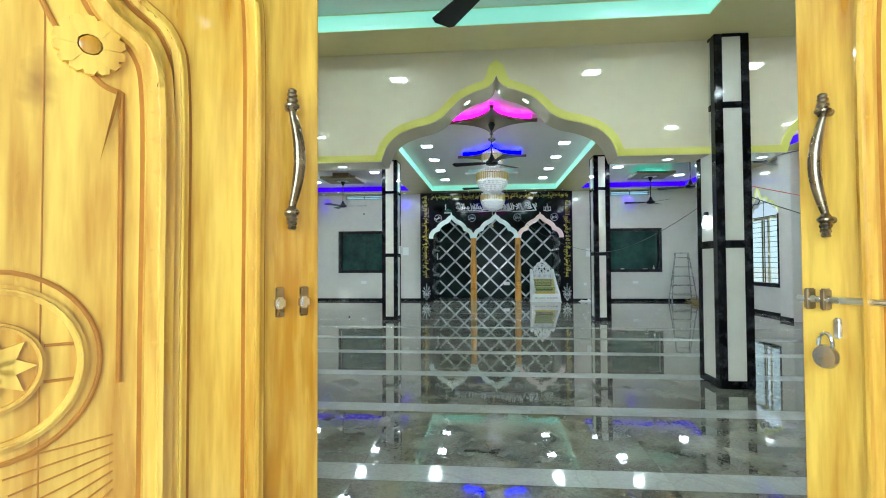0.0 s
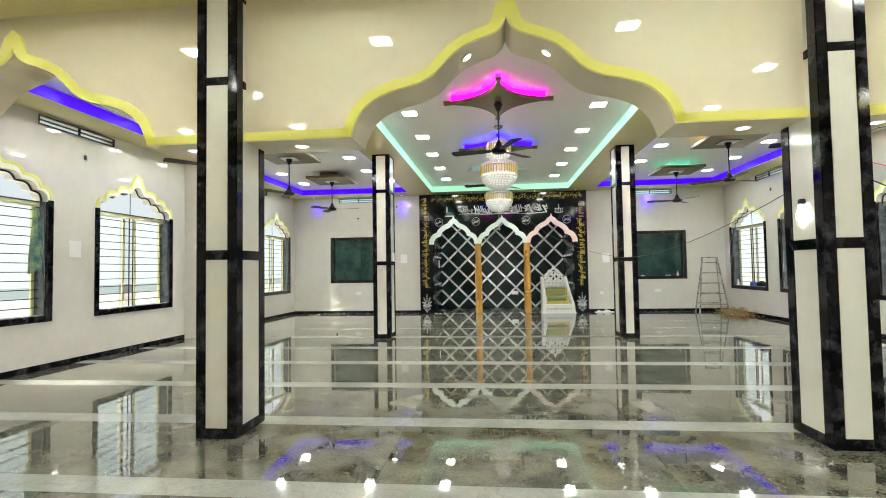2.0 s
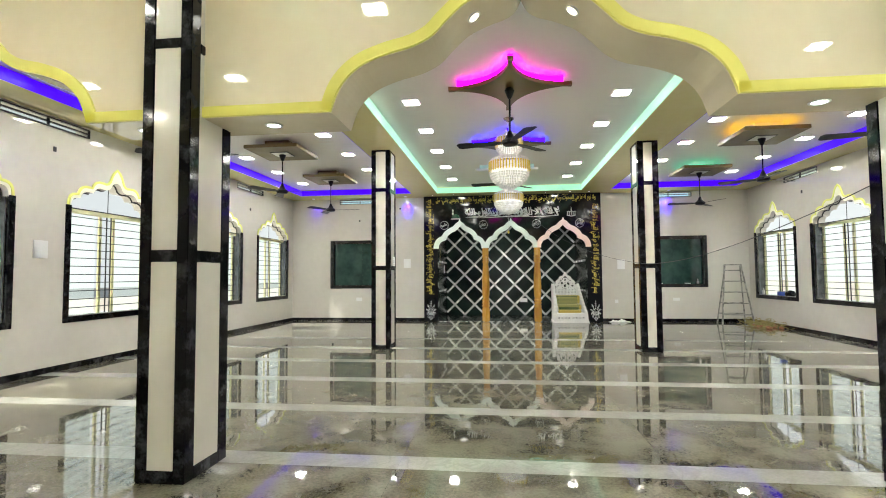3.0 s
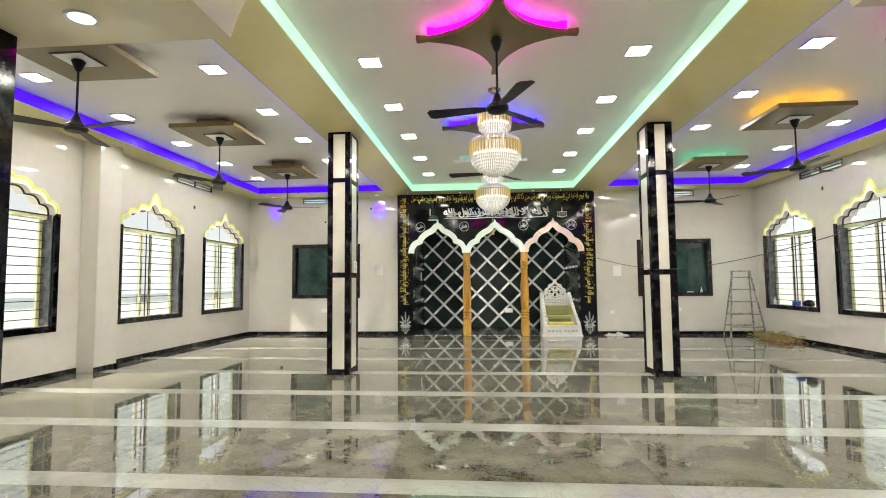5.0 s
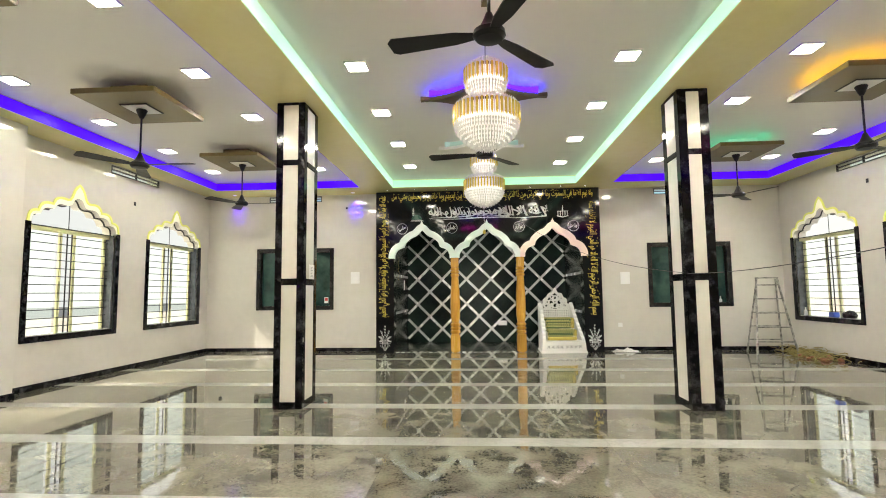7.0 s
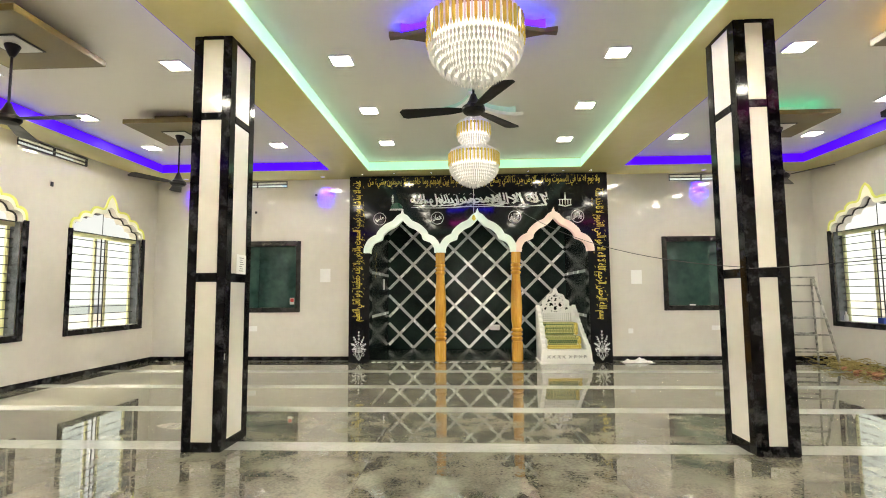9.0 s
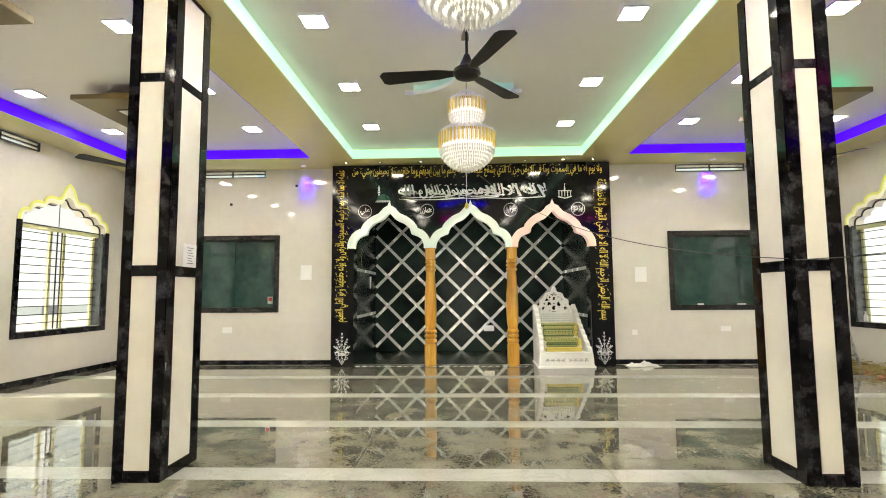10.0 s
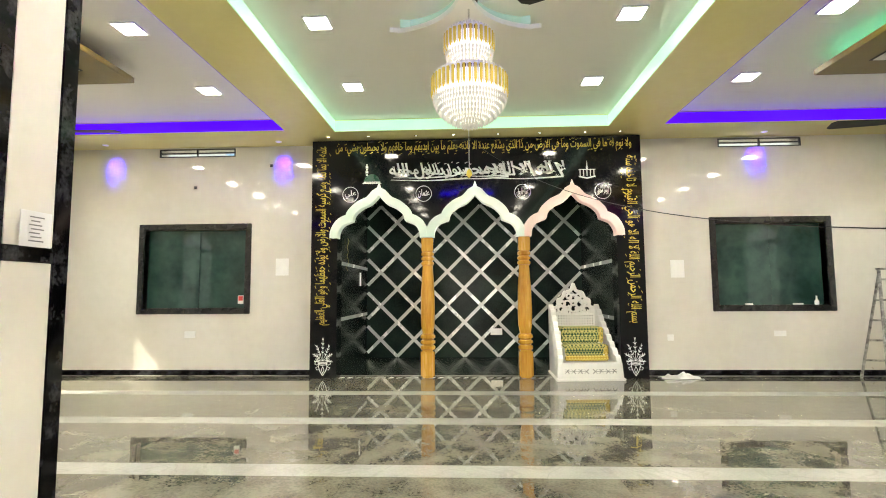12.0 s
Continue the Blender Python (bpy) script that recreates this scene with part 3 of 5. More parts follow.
def brocade(name, c1, c2, c3):
    """Woven cloth: a small two-colour lattice over a third."""
    m = bpy.data.materials.new(name)
    m.use_nodes = True
    n, l = m.node_tree.nodes, m.node_tree.links
    tc, vor, chk = n.new("ShaderNodeTexCoord"), n.new("ShaderNodeTexVoronoi"), n.new("ShaderNodeTexChecker")
    mp = n.new("ShaderNodeMapping"); mp.inputs["Rotation"].default_value = (0.6, 0.785, 0.0)
    l.new(tc.outputs["Object"], mp.inputs[0])
    vor.inputs["Scale"].default_value, vor.inputs["Randomness"].default_value = 17, 0.0
    chk.inputs["Scale"].default_value = 34
    l.new(tc.outputs["Object"], vor.inputs["Vector"]); l.new(mp.outputs[0], chk.inputs["Vector"])
    chk.inputs["Color1"].default_value, chk.inputs["Color2"].default_value = (*c1, 1), (*c2, 1)
    ramp = n.new("ShaderNodeValToRGB")
    ramp.color_ramp.elements[0].position, ramp.color_ramp.elements[1].position = 0.28, 0.36
    mix = n.new("ShaderNodeMix"); mix.data_type = "RGBA"
    l.new(vor.outputs["Distance"], ramp.inputs[0]); l.new(ramp.outputs[0], mix.inputs["Factor"])
    mix.inputs["A"].default_value = (*c3, 1); l.new(chk.outputs["Color"], mix.inputs["B"])
    l.new(mix.outputs["Result"], n["Principled BSDF"].inputs["Base Color"])
    n["Principled BSDF"].inputs["Roughness"].default_value = 0.85
    return m


M_CUSHG = brocade("green_gold_brocade", (0.012, 0.06, 0.02), (0.40, 0.38, 0.14), (0.55, 0.50, 0.20))
M_CUSHY = brocade("gold_green_brocade", (0.50, 0.36, 0.06), (0.66, 0.54, 0.16), (0.16, 0.20, 0.05))

# ---- windows in the side walls ----
def window(name, inner, s, a, b):
    """A window in the wall at x = inner; s is +1 where the room lies towards +x."""
    ob = thing(name, "arched window with black granite frame, iron grille and yellow lit cusped head", "window", kind="structure")
    e = FRM
    X = lambda p, q: tuple(sorted((inner + s * p, inner + s * q)))
    part("window_frame", rounded(*X(-0.03, 0.022), a, a + e, SILL, SPRING + 0.02, 0.004), M_BLACK, ob, "black granite side frame")
    part("window_frame", rounded(*X(-0.03, 0.022), b - e, b, SILL, SPRING + 0.02, 0.004), M_BLACK, ob, "black granite side frame")
    part("window_sill", rounded(*X(-0.03, 0.024), a + e, b - e, SILL, SILL + e, 0.004), M_BLACK, ob, "black granite sill")
    for y0, y1 in ((a + e, a + e + 0.012), (b - e - 0.012, b - e)):
        part("reveal_lining", rounded(*X(-WT + 0.01, -0.031), y0, y1, SILL + e + 0.013, SPRING, 0.002, 1), M_REVEAL, ob, "polished grey granite reveal")
    part("reveal_lining", rounded(*X(-WT + 0.01, -0.031), a + e, b - e, SILL + e, SILL + e + 0.012, 0.002, 1), M_STRIPE, ob, "white marble inner sill")
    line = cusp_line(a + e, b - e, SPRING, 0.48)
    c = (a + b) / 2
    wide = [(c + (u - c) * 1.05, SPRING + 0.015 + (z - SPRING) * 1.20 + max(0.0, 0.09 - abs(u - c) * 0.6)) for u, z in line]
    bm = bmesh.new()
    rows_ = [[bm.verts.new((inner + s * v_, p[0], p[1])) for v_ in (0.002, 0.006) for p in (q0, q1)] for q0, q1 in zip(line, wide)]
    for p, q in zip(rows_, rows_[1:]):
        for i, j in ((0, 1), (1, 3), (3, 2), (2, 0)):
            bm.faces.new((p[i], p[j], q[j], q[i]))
    part("head_lining", bm, M_HEADGLOW, ob, "cream lining inside the cusped head, light put into its colour")
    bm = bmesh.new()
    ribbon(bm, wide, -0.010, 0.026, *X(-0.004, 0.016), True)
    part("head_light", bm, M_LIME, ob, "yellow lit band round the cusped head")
    bm = bmesh.new()
    ribbon(bm, line, -0.02, 0.004, *X(-0.10, -0.085), True)
    part("head_edge", bm, M_IRON, ob, "dark scalloped edge of the window head")
    y0, y1, z0 = a + e + 0.012, b - e - 0.012, SILL + e + 0.012
    gx = inner - s * 0.12
    for i in range(12):
        z = z0 + 0.10 + i * 0.122
        part("grille_bar", tube([(gx, y0, z), (gx, y1, z)], 0.007, 6), M_IRON, ob)
    for y in (c - 0.045, c + 0.045):
        part("grille_upright", tube([(gx, y, z0), (gx, y, SPRING + 0.0)], 0.010, 6), M_IRON, ob)
    part("grille_upright", tube([(gx, c - 0.03, SPRING), (gx, c - 0.03, SPRING + 0.38)], 0.006, 6), M_IRON, ob)
    part("transom", rounded(*X(-0.17, -0.10), y0, y1, SPRING - 0.07, SPRING - 0.005, 0.004), M_ALU, ob, "cream aluminium transom")
    part("transom_edge", rounded(*X(-0.099, -0.09), y0, y1, SPRING - 0.012, SPRING + 0.004, 0.002, 1), M_IRON, ob)
    w = (y1 - y0)
    for y in (y0 + 0.004, y0 + w * 0.42, y0 + w * 0.58, y1 - 0.054):
        part("sash_stile", rounded(*X(-0.20, -0.165), y, y + 0.05, z0, SPRING - 0.07, 0.004), M_ALU, ob, "cream aluminium sash stile")
    for y in (y0 + 0.056, y0 + w * 0.58 + 0.056):
        bm = bmesh.new()
        box(bm, *X(-0.185, -0.18), y, y + w * 0.42 - 0.118, z0 + 0.002, SPRING - 0.072)
        g = part("pane", bm, M_GLASSY, ob)
        g.visible_shadow = False
    return ob


def skylight(x, y, w, h, z, s, power):
    """Daylight that falls on a window from the bright yard."""
    d = bpy.data.lights.new("yard_light", "AREA")
    d.shape, d.size, d.size_y, d.energy, d.color = "RECTANGLE", h, w, power, (0.97, 0.985, 1.0)
    o = new("yard_light", d)
    o.matrix_basis = look((x, y, z), (x + s, y, z))
    return o


k = 1
for inner, s, wins in ((XL, 1, WIN_L), (XR, -1, WIN_R)):
    for a, b in wins:
        window("window_%d" % k, inner, s, a, b)
        k += 1
    skylight(inner - s * 0.60, 13.2, 2.58, 13.2, 1.69, s, YARD)
    # unseen eave, sized to limit how far the sun patches reach in
    bm = bmesh.new()
    box(bm, *sorted((inner - s * (WT + 0.002), inner - s * 0.63)), 1.6, 18.4, 3.0, 3.08)
    structure("eave", bm, M_PLASTER, "plastered eave over the windows, unseen, set to limit the sun", "eave")

d = bpy.data.lights.new("porch_light", "AREA")
d.shape, d.size, d.size_y, d.energy, d.color = "RECTANGLE", 3.4, 2.6, PORCH, (1.0, 0.985, 0.96)
new("porch_light", d).matrix_basis = look((-1.2, -1.8, 2.2), (-0.1, 2.2, 1.3))

# added glowing walls far beyond the yard, to whiten the view from the windows
M_BACKGLOW = glow("backdrop_glow", (0.93, 0.97, 1.0), 0.52, (0.05, 0.05, 0.05))
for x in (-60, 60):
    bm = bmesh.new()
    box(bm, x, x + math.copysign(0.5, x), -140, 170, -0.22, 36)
    structure("backdrop", bm, M_BACKGLOW, "added glowing wall that whitens the view from the windows", "backdrop")

# ---- ventilators under the ceiling ----
def ventilator(name, m, w):
    """A strip window with louvre blades; local x along the wall, y into the wall."""
    ob = thing(name, "low strip ventilator with dark frame and pale louvre panes", "window", m, kind="structure")
    h = 0.13
    for x0, x1, z0, z1 in ((0.001, w - 0.001, 0.001, 0.014), (0.001, w - 0.001, h - 0.014, h - 0.001), (0.001, 0.016, 0.014, h - 0.014), (w - 0.016, w - 0.001, 0.014, h - 0.014), (w / 2 - 0.009, w / 2 + 0.009, 0.014, h - 0.014), (0.016, w - 0.016, h / 2 - 0.007, h / 2 + 0.007)):
        part("vent_frame", rounded(x0, x1, -0.008, 0.03, z0, z1, 0.002, 1), M_IRON, ob)
    for x0, x1 in ((0.018, w / 2 - 0.011), (w / 2 + 0.011, w - 0.018)):
        for z in (0.018, h / 2 + 0.012):
            bm = bmesh.new()
            box(bm, x0, x1, 0.0, 0.004, 0.0, 0.04, pose(0, 0.012, z, -18))
            g = part("louvre", bm, M_GLASSY, ob)
            g.visible_shadow = False
    return ob


for i, (inner, s, vs, z) in enumerate(((XL, 1, VENT_L, 3.365), (XR, -1, VENT_R, 3.365))):
    for a, b in vs:
        ventilator("window_%d" % k, pose(inner, a, z, 0, 0, 90) if s > 0 else pose(inner, b, z, 0, 0, -90), b - a)
        k += 1
for a, b in VENT_B:
    ventilator("window_%d" % k, pose(a, Y1, 3.37), b - a)
    k += 1

# ---- the niche wall ----
PY = 17.83
AX = (-1.41, 0.005, 1.415)
HALF = 0.62


def niche_half():
    """Half outline of a niche arch from the foot to the tip (offset from its middle, height)."""
    return spline([(HALF, 2.03), (HALF - 0.01, 2.12), (HALF - 0.08, 2.23), (HALF - 0.22, 2.29)], 5)[:-1] + spline([(HALF - 0.22, 2.29), (HALF - 0.25, 2.38), (HALF - 0.36, 2.48), (0.12, 2.55), (0.0, 2.68)], 5)


NH = niche_half()


def niche_at(c):
    pts = sorted(NH)
    xs_, zs_ = [p[0] for p in pts], [p[1] for p in pts]
    return lambda u: float(np.interp(abs(u - c), xs_, zs_))


bm = bmesh.new()
cuts = [-2.42, AX[0] - HALF, AX[0] + HALF, AX[1] - HALF, AX[1] + HALF, AX[2] - HALF, AX[2] + HALF, 2.42]
box(bm, cuts[0], cuts[1], PY, Y1 - 0.002, 0, 3.5)
box(bm, cuts[6], cuts[7], PY, Y1 - 0.002, 0, 3.5)
for a, b in ((cuts[2], cuts[3]), (cuts[4], cuts[5])):
    box(bm, a, b, PY, Y1 - 0.002, 2.03, 3.5)
for c in AX:
    us = sorted({round(c + q * p[0], 5) for p in NH for q in (-1, 1)})
    under_arch(bm, us, niche_at(c), 3.5, PY, Y1 - 0.002, False)
niche_wall = structure("niche_wall", bm, M_PANELBLK, "polished black panel with three arches and painted script", "wall panel")
# recess behind
for nm, dims in (("niche_side_west", (NX0 - 0.15, NX0, Y1 + WT, NY, 0.0, 3.0)), ("niche_side_east", (NX1, NX1 + 0.15, Y1 + WT, NY, 0.0, 3.0)), ("niche_back", (NX0 - 0.15, NX1 + 0.15, NY, NY + 0.15, 0.0, 3.0))):
    bm = bmesh.new()
    box(bm, *dims)
    structure(nm, bm, M_GREENBLK, "polished green-black stone wall of the niche", "wall")
for x0, x1 in ((NX0 - 0.002, NX0 + 0.006), (NX1 - 0.006, NX1 + 0.002)):
    bm = bmesh.new()
    box(bm, x0, x1, Y1, Y1 + WT, 0.0, 3.0)
    structure("niche_jamb", bm, M_GREENBLK, "polished green-black stone jamb of the niche", "wall")
bm = bmesh.new()
box(bm, NX0 - 0.15, NX1 + 0.15, Y1 + WT + 0.002, NY + 0.15, 3.0, 3.1)
structure("niche_ceiling", bm, M_GREENBLK, "dark stone ceiling of the niche", "ceiling")
bm = bmesh.new()
box(bm, NX0, NX1, Y1, NY, -0.2, 0.0)
structure("niche_floor", bm, M_GREENBLK, "polished black stone floor of the niche", "floor")

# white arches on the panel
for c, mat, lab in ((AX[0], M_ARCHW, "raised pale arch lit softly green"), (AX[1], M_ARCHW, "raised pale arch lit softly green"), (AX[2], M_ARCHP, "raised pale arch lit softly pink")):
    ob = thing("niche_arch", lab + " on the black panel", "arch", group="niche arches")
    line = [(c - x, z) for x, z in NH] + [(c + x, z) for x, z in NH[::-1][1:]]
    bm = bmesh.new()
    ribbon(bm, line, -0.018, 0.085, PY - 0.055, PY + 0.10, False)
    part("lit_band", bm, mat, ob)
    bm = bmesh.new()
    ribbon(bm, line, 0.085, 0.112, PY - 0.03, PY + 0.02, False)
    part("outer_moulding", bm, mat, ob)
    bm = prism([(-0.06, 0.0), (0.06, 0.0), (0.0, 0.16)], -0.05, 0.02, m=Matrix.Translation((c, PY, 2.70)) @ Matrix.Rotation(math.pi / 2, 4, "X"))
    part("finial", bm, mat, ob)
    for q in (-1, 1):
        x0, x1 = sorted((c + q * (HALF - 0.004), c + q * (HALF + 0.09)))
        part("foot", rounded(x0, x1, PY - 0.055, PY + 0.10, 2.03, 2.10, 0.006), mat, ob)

# wooden pillars
for x in ((AX[0] + AX[1]) / 2, (AX[1] + AX[2]) / 2):
    ob = thing("pillar", "turned and varnished wooden pillar under the niche arches", "pillar", pose(x, PY + 0.09, 0), group="niche pillars")
    bm = bmesh.new()
    box(bm, -0.10, 0.10, -0.085, 0.085, 0.0, 0.40)
    bevel(bm, 0.025, 3)
    part("base_block", bm, M_PILLAR, ob)
    part("lower_rings", lathe([(0.080, 0.40), (0.107, 0.415), (0.107, 0.45), (0.072, 0.472), (0.107, 0.492), (0.107, 0.527), (0.072, 0.547), (0.107, 0.567), (0.107, 0.602), (0.076, 0.63)], 20), M_PILLAR, ob, smooth=True)
    part("shaft", lathe([(0.078, 0.63), (0.098, 0.74), (0.104, 0.95), (0.098, 1.25), (0.074, 1.62)], 20), M_PILLAR, ob, smooth=True)
    part("upper_rings", lathe([(0.074, 1.62), (0.095, 1.635), (0.095, 1.667), (0.066, 1.687), (0.095, 1.705), (0.095, 1.735), (0.066, 1.752), (0.095, 1.77), (0.095, 1.803), (0.074, 1.82)], 20), M_PILLAR, ob, smooth=True)
    for z_, r_ in ((0.405, 0.096), (0.472, 0.080), (0.547, 0.080), (0.625, 0.084)) + ((1.622, 0.080), (1.687, 0.073), (1.752, 0.073), (1.818, 0.080)):
        part("turned_groove", lathe([(r_, z_ - 0.006), (r_ + 0.003, z_), (r_, z_ + 0.006)], 20), M_GROOVE, ob, "dark turned groove", smooth=True)
    part("neck_block", rounded(-0.085, 0.085, -0.08, 0.08, 1.82, 2.03, 0.012, 3), M_PILLAR, ob)

# diagonal lattice on the niche's back wall
lattice = thing("lattice", "diagonal lattice of pale strips over the dark niche wall", "lattice")
P, X0L = 0.64, -1.46
LX0, LX1, LZ0, LZ1 = NX0 + 0.02, NX1 - 0.02, 0.02, 2.9
for i in range(-6, 14):
    for q in (1, -1):
        # the line x - xk = q (z - LZ0)
        xk = X0L + P * i
        z0 = max(LZ0, LZ0 + (q * (LX0 - xk) if q > 0 else (xk - LX1)))
        z1 = min(LZ1, LZ0 + (q * (LX1 - xk) if q > 0 else (xk - LX0)))
        if z1 - z0 < 0.05:
            continue
        a, b = Vector((xk + q * (z0 - LZ0), 0, z0)), Vector((xk + q * (z1 - LZ0), 0, z1))
        bm = bmesh.new()
        h = (b - a).length
        box(bm, -0.03, 0.03, -0.006 if q > 0 else -0.010, -0.0005, 0, h, Matrix.Translation((a.x, NY, a.z)) @ Matrix.Rotation(q * math.pi / 4, 4, "Y"))
        part("strip", bm, M_STRIPWHITE, lattice)
for s, x in ((1, NX0 + 0.006), (-1, NX1 - 0.006)):
    for z in (0.83, 1.68):
        bm = bmesh.new()
        box(bm, *sorted((x, x + s * 0.006)), Y1 + 0.02, NY - 0.012, z - 0.028, z + 0.028)
        part("side_strip", bm, M_STRIPWHITE, lattice)
bm = bmesh.new()
for i in range(34):
    x = NX0 + 0.05 + i * 0.12
    prism([(x, PY + 0.02), (x + 0.05, PY + 0.02), (x + 0.085, PY + 0.075), (x + 0.035, PY + 0.075)], 0.0005, 0.003, bm)
tagged(link("hatched_line", bm, M_STRIPWHITE), "row of slanting white marks along the niche threshold", "floor marking", kind="structure")

# painted lettering, joined by hand from the font's letter forms
LETTERS = "ءآأؤإئابةتثجحخدذرزسشصضطظعغفقكلمنهوىي"
TWO = "آأؤإاةدذرزوى"
FORMS, code = {}, 0xFE80
for ch in LETTERS:
    k_ = 1 if ch == "ء" else 2 if ch in TWO else 4
    FORMS[ch] = [chr(code + i) for i in range(k_)]
    code += k_


def shaped(text):
    """The text in joined forms, from its last letter to its first."""
    words = []
    for word in text.split():
        out, i, joined = [], 0, False
        while i < len(word):
            f = FORMS[word[i]]
            if word[i] == "ل" and i + 1 < len(word) and word[i + 1] == "ا":
                out.append(chr(0xFEFC if joined else 0xFEFB))
                i, joined = i + 2, False
                continue
            after = i + 1 < len(word) and len(FORMS[word[i + 1]]) > 1
            ahead = len(f) == 4 and after
            if len(f) == 4:
                out.append(f[(3 if joined else 2) if ahead else (1 if joined else 0)])
            else:
                out.append(f[1] if joined and len(f) == 2 else f[0])
            joined, i = ahead, i + 1
        words.append("".join(out[::-1]))
    return " ".join(words[::-1])


def lettering(name, text, length, height, mat, m, parent, bold=0.01, shear=0.0):
    """A line of painted letters, length by height, its lower left corner at m's origin, standing in x and z."""
    c = bpy.data.curves.new(name, "FONT")
    c.body, c.offset, c.resolution_u, c.shear = shaped(text), bold, 3, shear
    o = bpy.data.objects.new(name, c)
    scene.collection.objects.link(o)
    dg = bpy.context.evaluated_depsgraph_get()
    me = bpy.data.meshes.new_from_object(o.evaluated_get(dg))
    bpy.data.objects.remove(o)
    bpy.data.curves.remove(c)
    bm = bmesh.new()
    bm.from_mesh(me)
    bpy.data.meshes.remove(me)
    bmesh.ops.remove_doubles(bm, verts=bm.verts, dist=0.002)
    lo = Vector((min(v.co.x for v in bm.verts), min(v.co.y for v in bm.verts), 0))
    hi = Vector((max(v.co.x for v in bm.verts), max(v.co.y for v in bm.verts), 0))
    sx, sz = length / (hi.x - lo.x), height / (hi.y - lo.y)
    for v in bm.verts:
        v.co = m @ Vector(((v.co.x - lo.x) * sx, 0, (v.co.y - lo.y) * sz))
    up = bmesh.ops.extrude_face_region(bm, geom=list(bm.faces))
    bmesh.ops.translate(bm, verts=[v for v in up["geom"] if isinstance(v, bmesh.types.BMVert)], vec=(0, -0.002, 0))
    return tagged(part(name, bm, mat, parent), kind="stuff")


def stroke(bm, pts, w0, w1, m):
    rows = []
    k = len(pts)
    for i, (x, z) in enumerate(pts):
        a, b = pts[max(i - 1, 0)], pts[min(i + 1, k - 1)]
        d = Vector((b[0] - a[0], b[1] - a[1])).normalized()
        w = (w0 + (w1 - w0) * i / (k - 1)) / 2
        rows.append([bm.verts.new(m @ Vector((x + q * w * -d.y, y, z + q * w * d.x))) for q in (-1, 1) for y in (0, -0.003)])
    for a, b in zip(rows, rows[1:]):
        for i, j in ((0, 1), (1, 3), (3, 2), (2, 0)):
            bm.faces.new((a[i], a[j], b[j], b[i]))
    bm.faces.new((rows[0][0], rows[0][2], rows[0][3], rows[0][1])); bm.faces.new((rows[-1][0], rows[-1][1], rows[-1][3], rows[-1][2]))


F = PY - 0.001
writing = thing("gold_script", "gold brush script running round the black panel", "wall writing", group="panel writing")
lettering("top_line", "ولا نوم له ما في السموت وما في الارض من ذا الذي يشفع عنده الا باذنه يعلم ما بين ايديهم وما خلفهم ولا يحيطون بشيء من", 4.36, 0.20, M_GOLD, Matrix.Translation((-2.07, F, 3.265)), writing, 0.008)
lettering("side_line", "بسم الله الرحمن الرحيم الله لا اله الا هو الحي القيوم لا تاخذه سنة", 2.42, 0.23, M_GOLD, Matrix.Translation((2.12, F, 3.20)) @ Matrix.Rotation(math.pi / 2, 4, "Y"), writing, 0.010)
lettering("side_line", "علمه الا بما شاء وسع كرسيه السموت والارض ولا يؤده حفظهما وهو العلي العظيم", 2.66, 0.23, M_GOLD, Matrix.Translation((-2.125, F, 0.76)) @ Matrix.Rotation(-math.pi / 2, 4, "Y"), writing, 0.010)


def marks(length, height, mat, m, parent, seed, step=0.05, w=0.008):
    """Small vowel strokes above and below a line of script."""
    r, bm, x = random.Random(seed), bmesh.new(), 0.02
    while x < length - 0.05:
        z = height * (r.choice((0.93, 0.86, 0.06, 0.12, 0.55)) + r.uniform(-0.05, 0.05))
        l = r.uniform(0.018, 0.042)
        kind_ = r.random()
        if kind_ < 0.7:
            line_ = [(x, z), (x + l * 0.5, z + l * 0.25), (x + l, z + l * 0.4)]
        else:
            line_ = [(x, z), (x + l * 0.25, z + l * 0.6), (x + l * 0.5, z), (x + l, z + l * 0.5)]
        stroke(bm, line_, w, w * 0.6, m @ Matrix.Translation((0, -0.0022, 0)))
        x += step * r.uniform(0.7, 1.4)
    tagged(part("vowel_marks", bm, mat, parent), kind="stuff")


marks(4.30, 0.21, M_GOLD, Matrix.Translation((-2.05, F, 3.26)), writing, 3)
marks(2.40, 0.24, M_GOLD, Matrix.Translation((2.12, F, 3.20)) @ Matrix.Rotation(math.pi / 2, 4, "Y"), writing, 4)
marks(2.62, 0.24, M_GOLD, Matrix.Translation((-2.12, F, 0.78)) @ Matrix.Rotation(-math.pi / 2, 4, "Y"), writing, 5)
writing = thing("white_script", "large white brush script across the black panel", "wall writing", group="panel writing")
lettering("script_line", "لا اله الا الله محمد رسول الله", 2.60, 0.25, M_SILVER, Matrix.Translation((-1.26, F, 2.895)), writing, 0.024, -0.18)
lettering("script_line", "محمد رسول الله محمد", 1.70, 0.19, M_SILVER, Matrix.Translation((-1.24, F - 0.0026, 2.93)), writing, 0.02, -0.3)
lettering("script_line", "الا الا الا", 1.15, 0.20, M_SILVER, Matrix.Translation((0.16, F - 0.0026, 2.915)), writing, 0.02, -0.35)
bm = bmesh.new()
for z, x0, x1 in ((2.895, -1.24, -0.1), (2.935, -1.2, -0.3), (2.91, -0.4, 0.5), (2.90, 0.2, 1.30), (2.945, -0.2, 0.6)):
    stroke(bm, [(x0 + (x1 - x0) * i / 16, z + 0.022 * math.sin(math.pi * i / 16 + 3.3)) for i in range(17)], 0.006, 0.024, Matrix.Translation((0, F - 0.0052 - 0.0004 * (z - 2.89) * 100, 0)))
tagged(part("flourish", bm, M_SILVER, writing), kind="stuff")
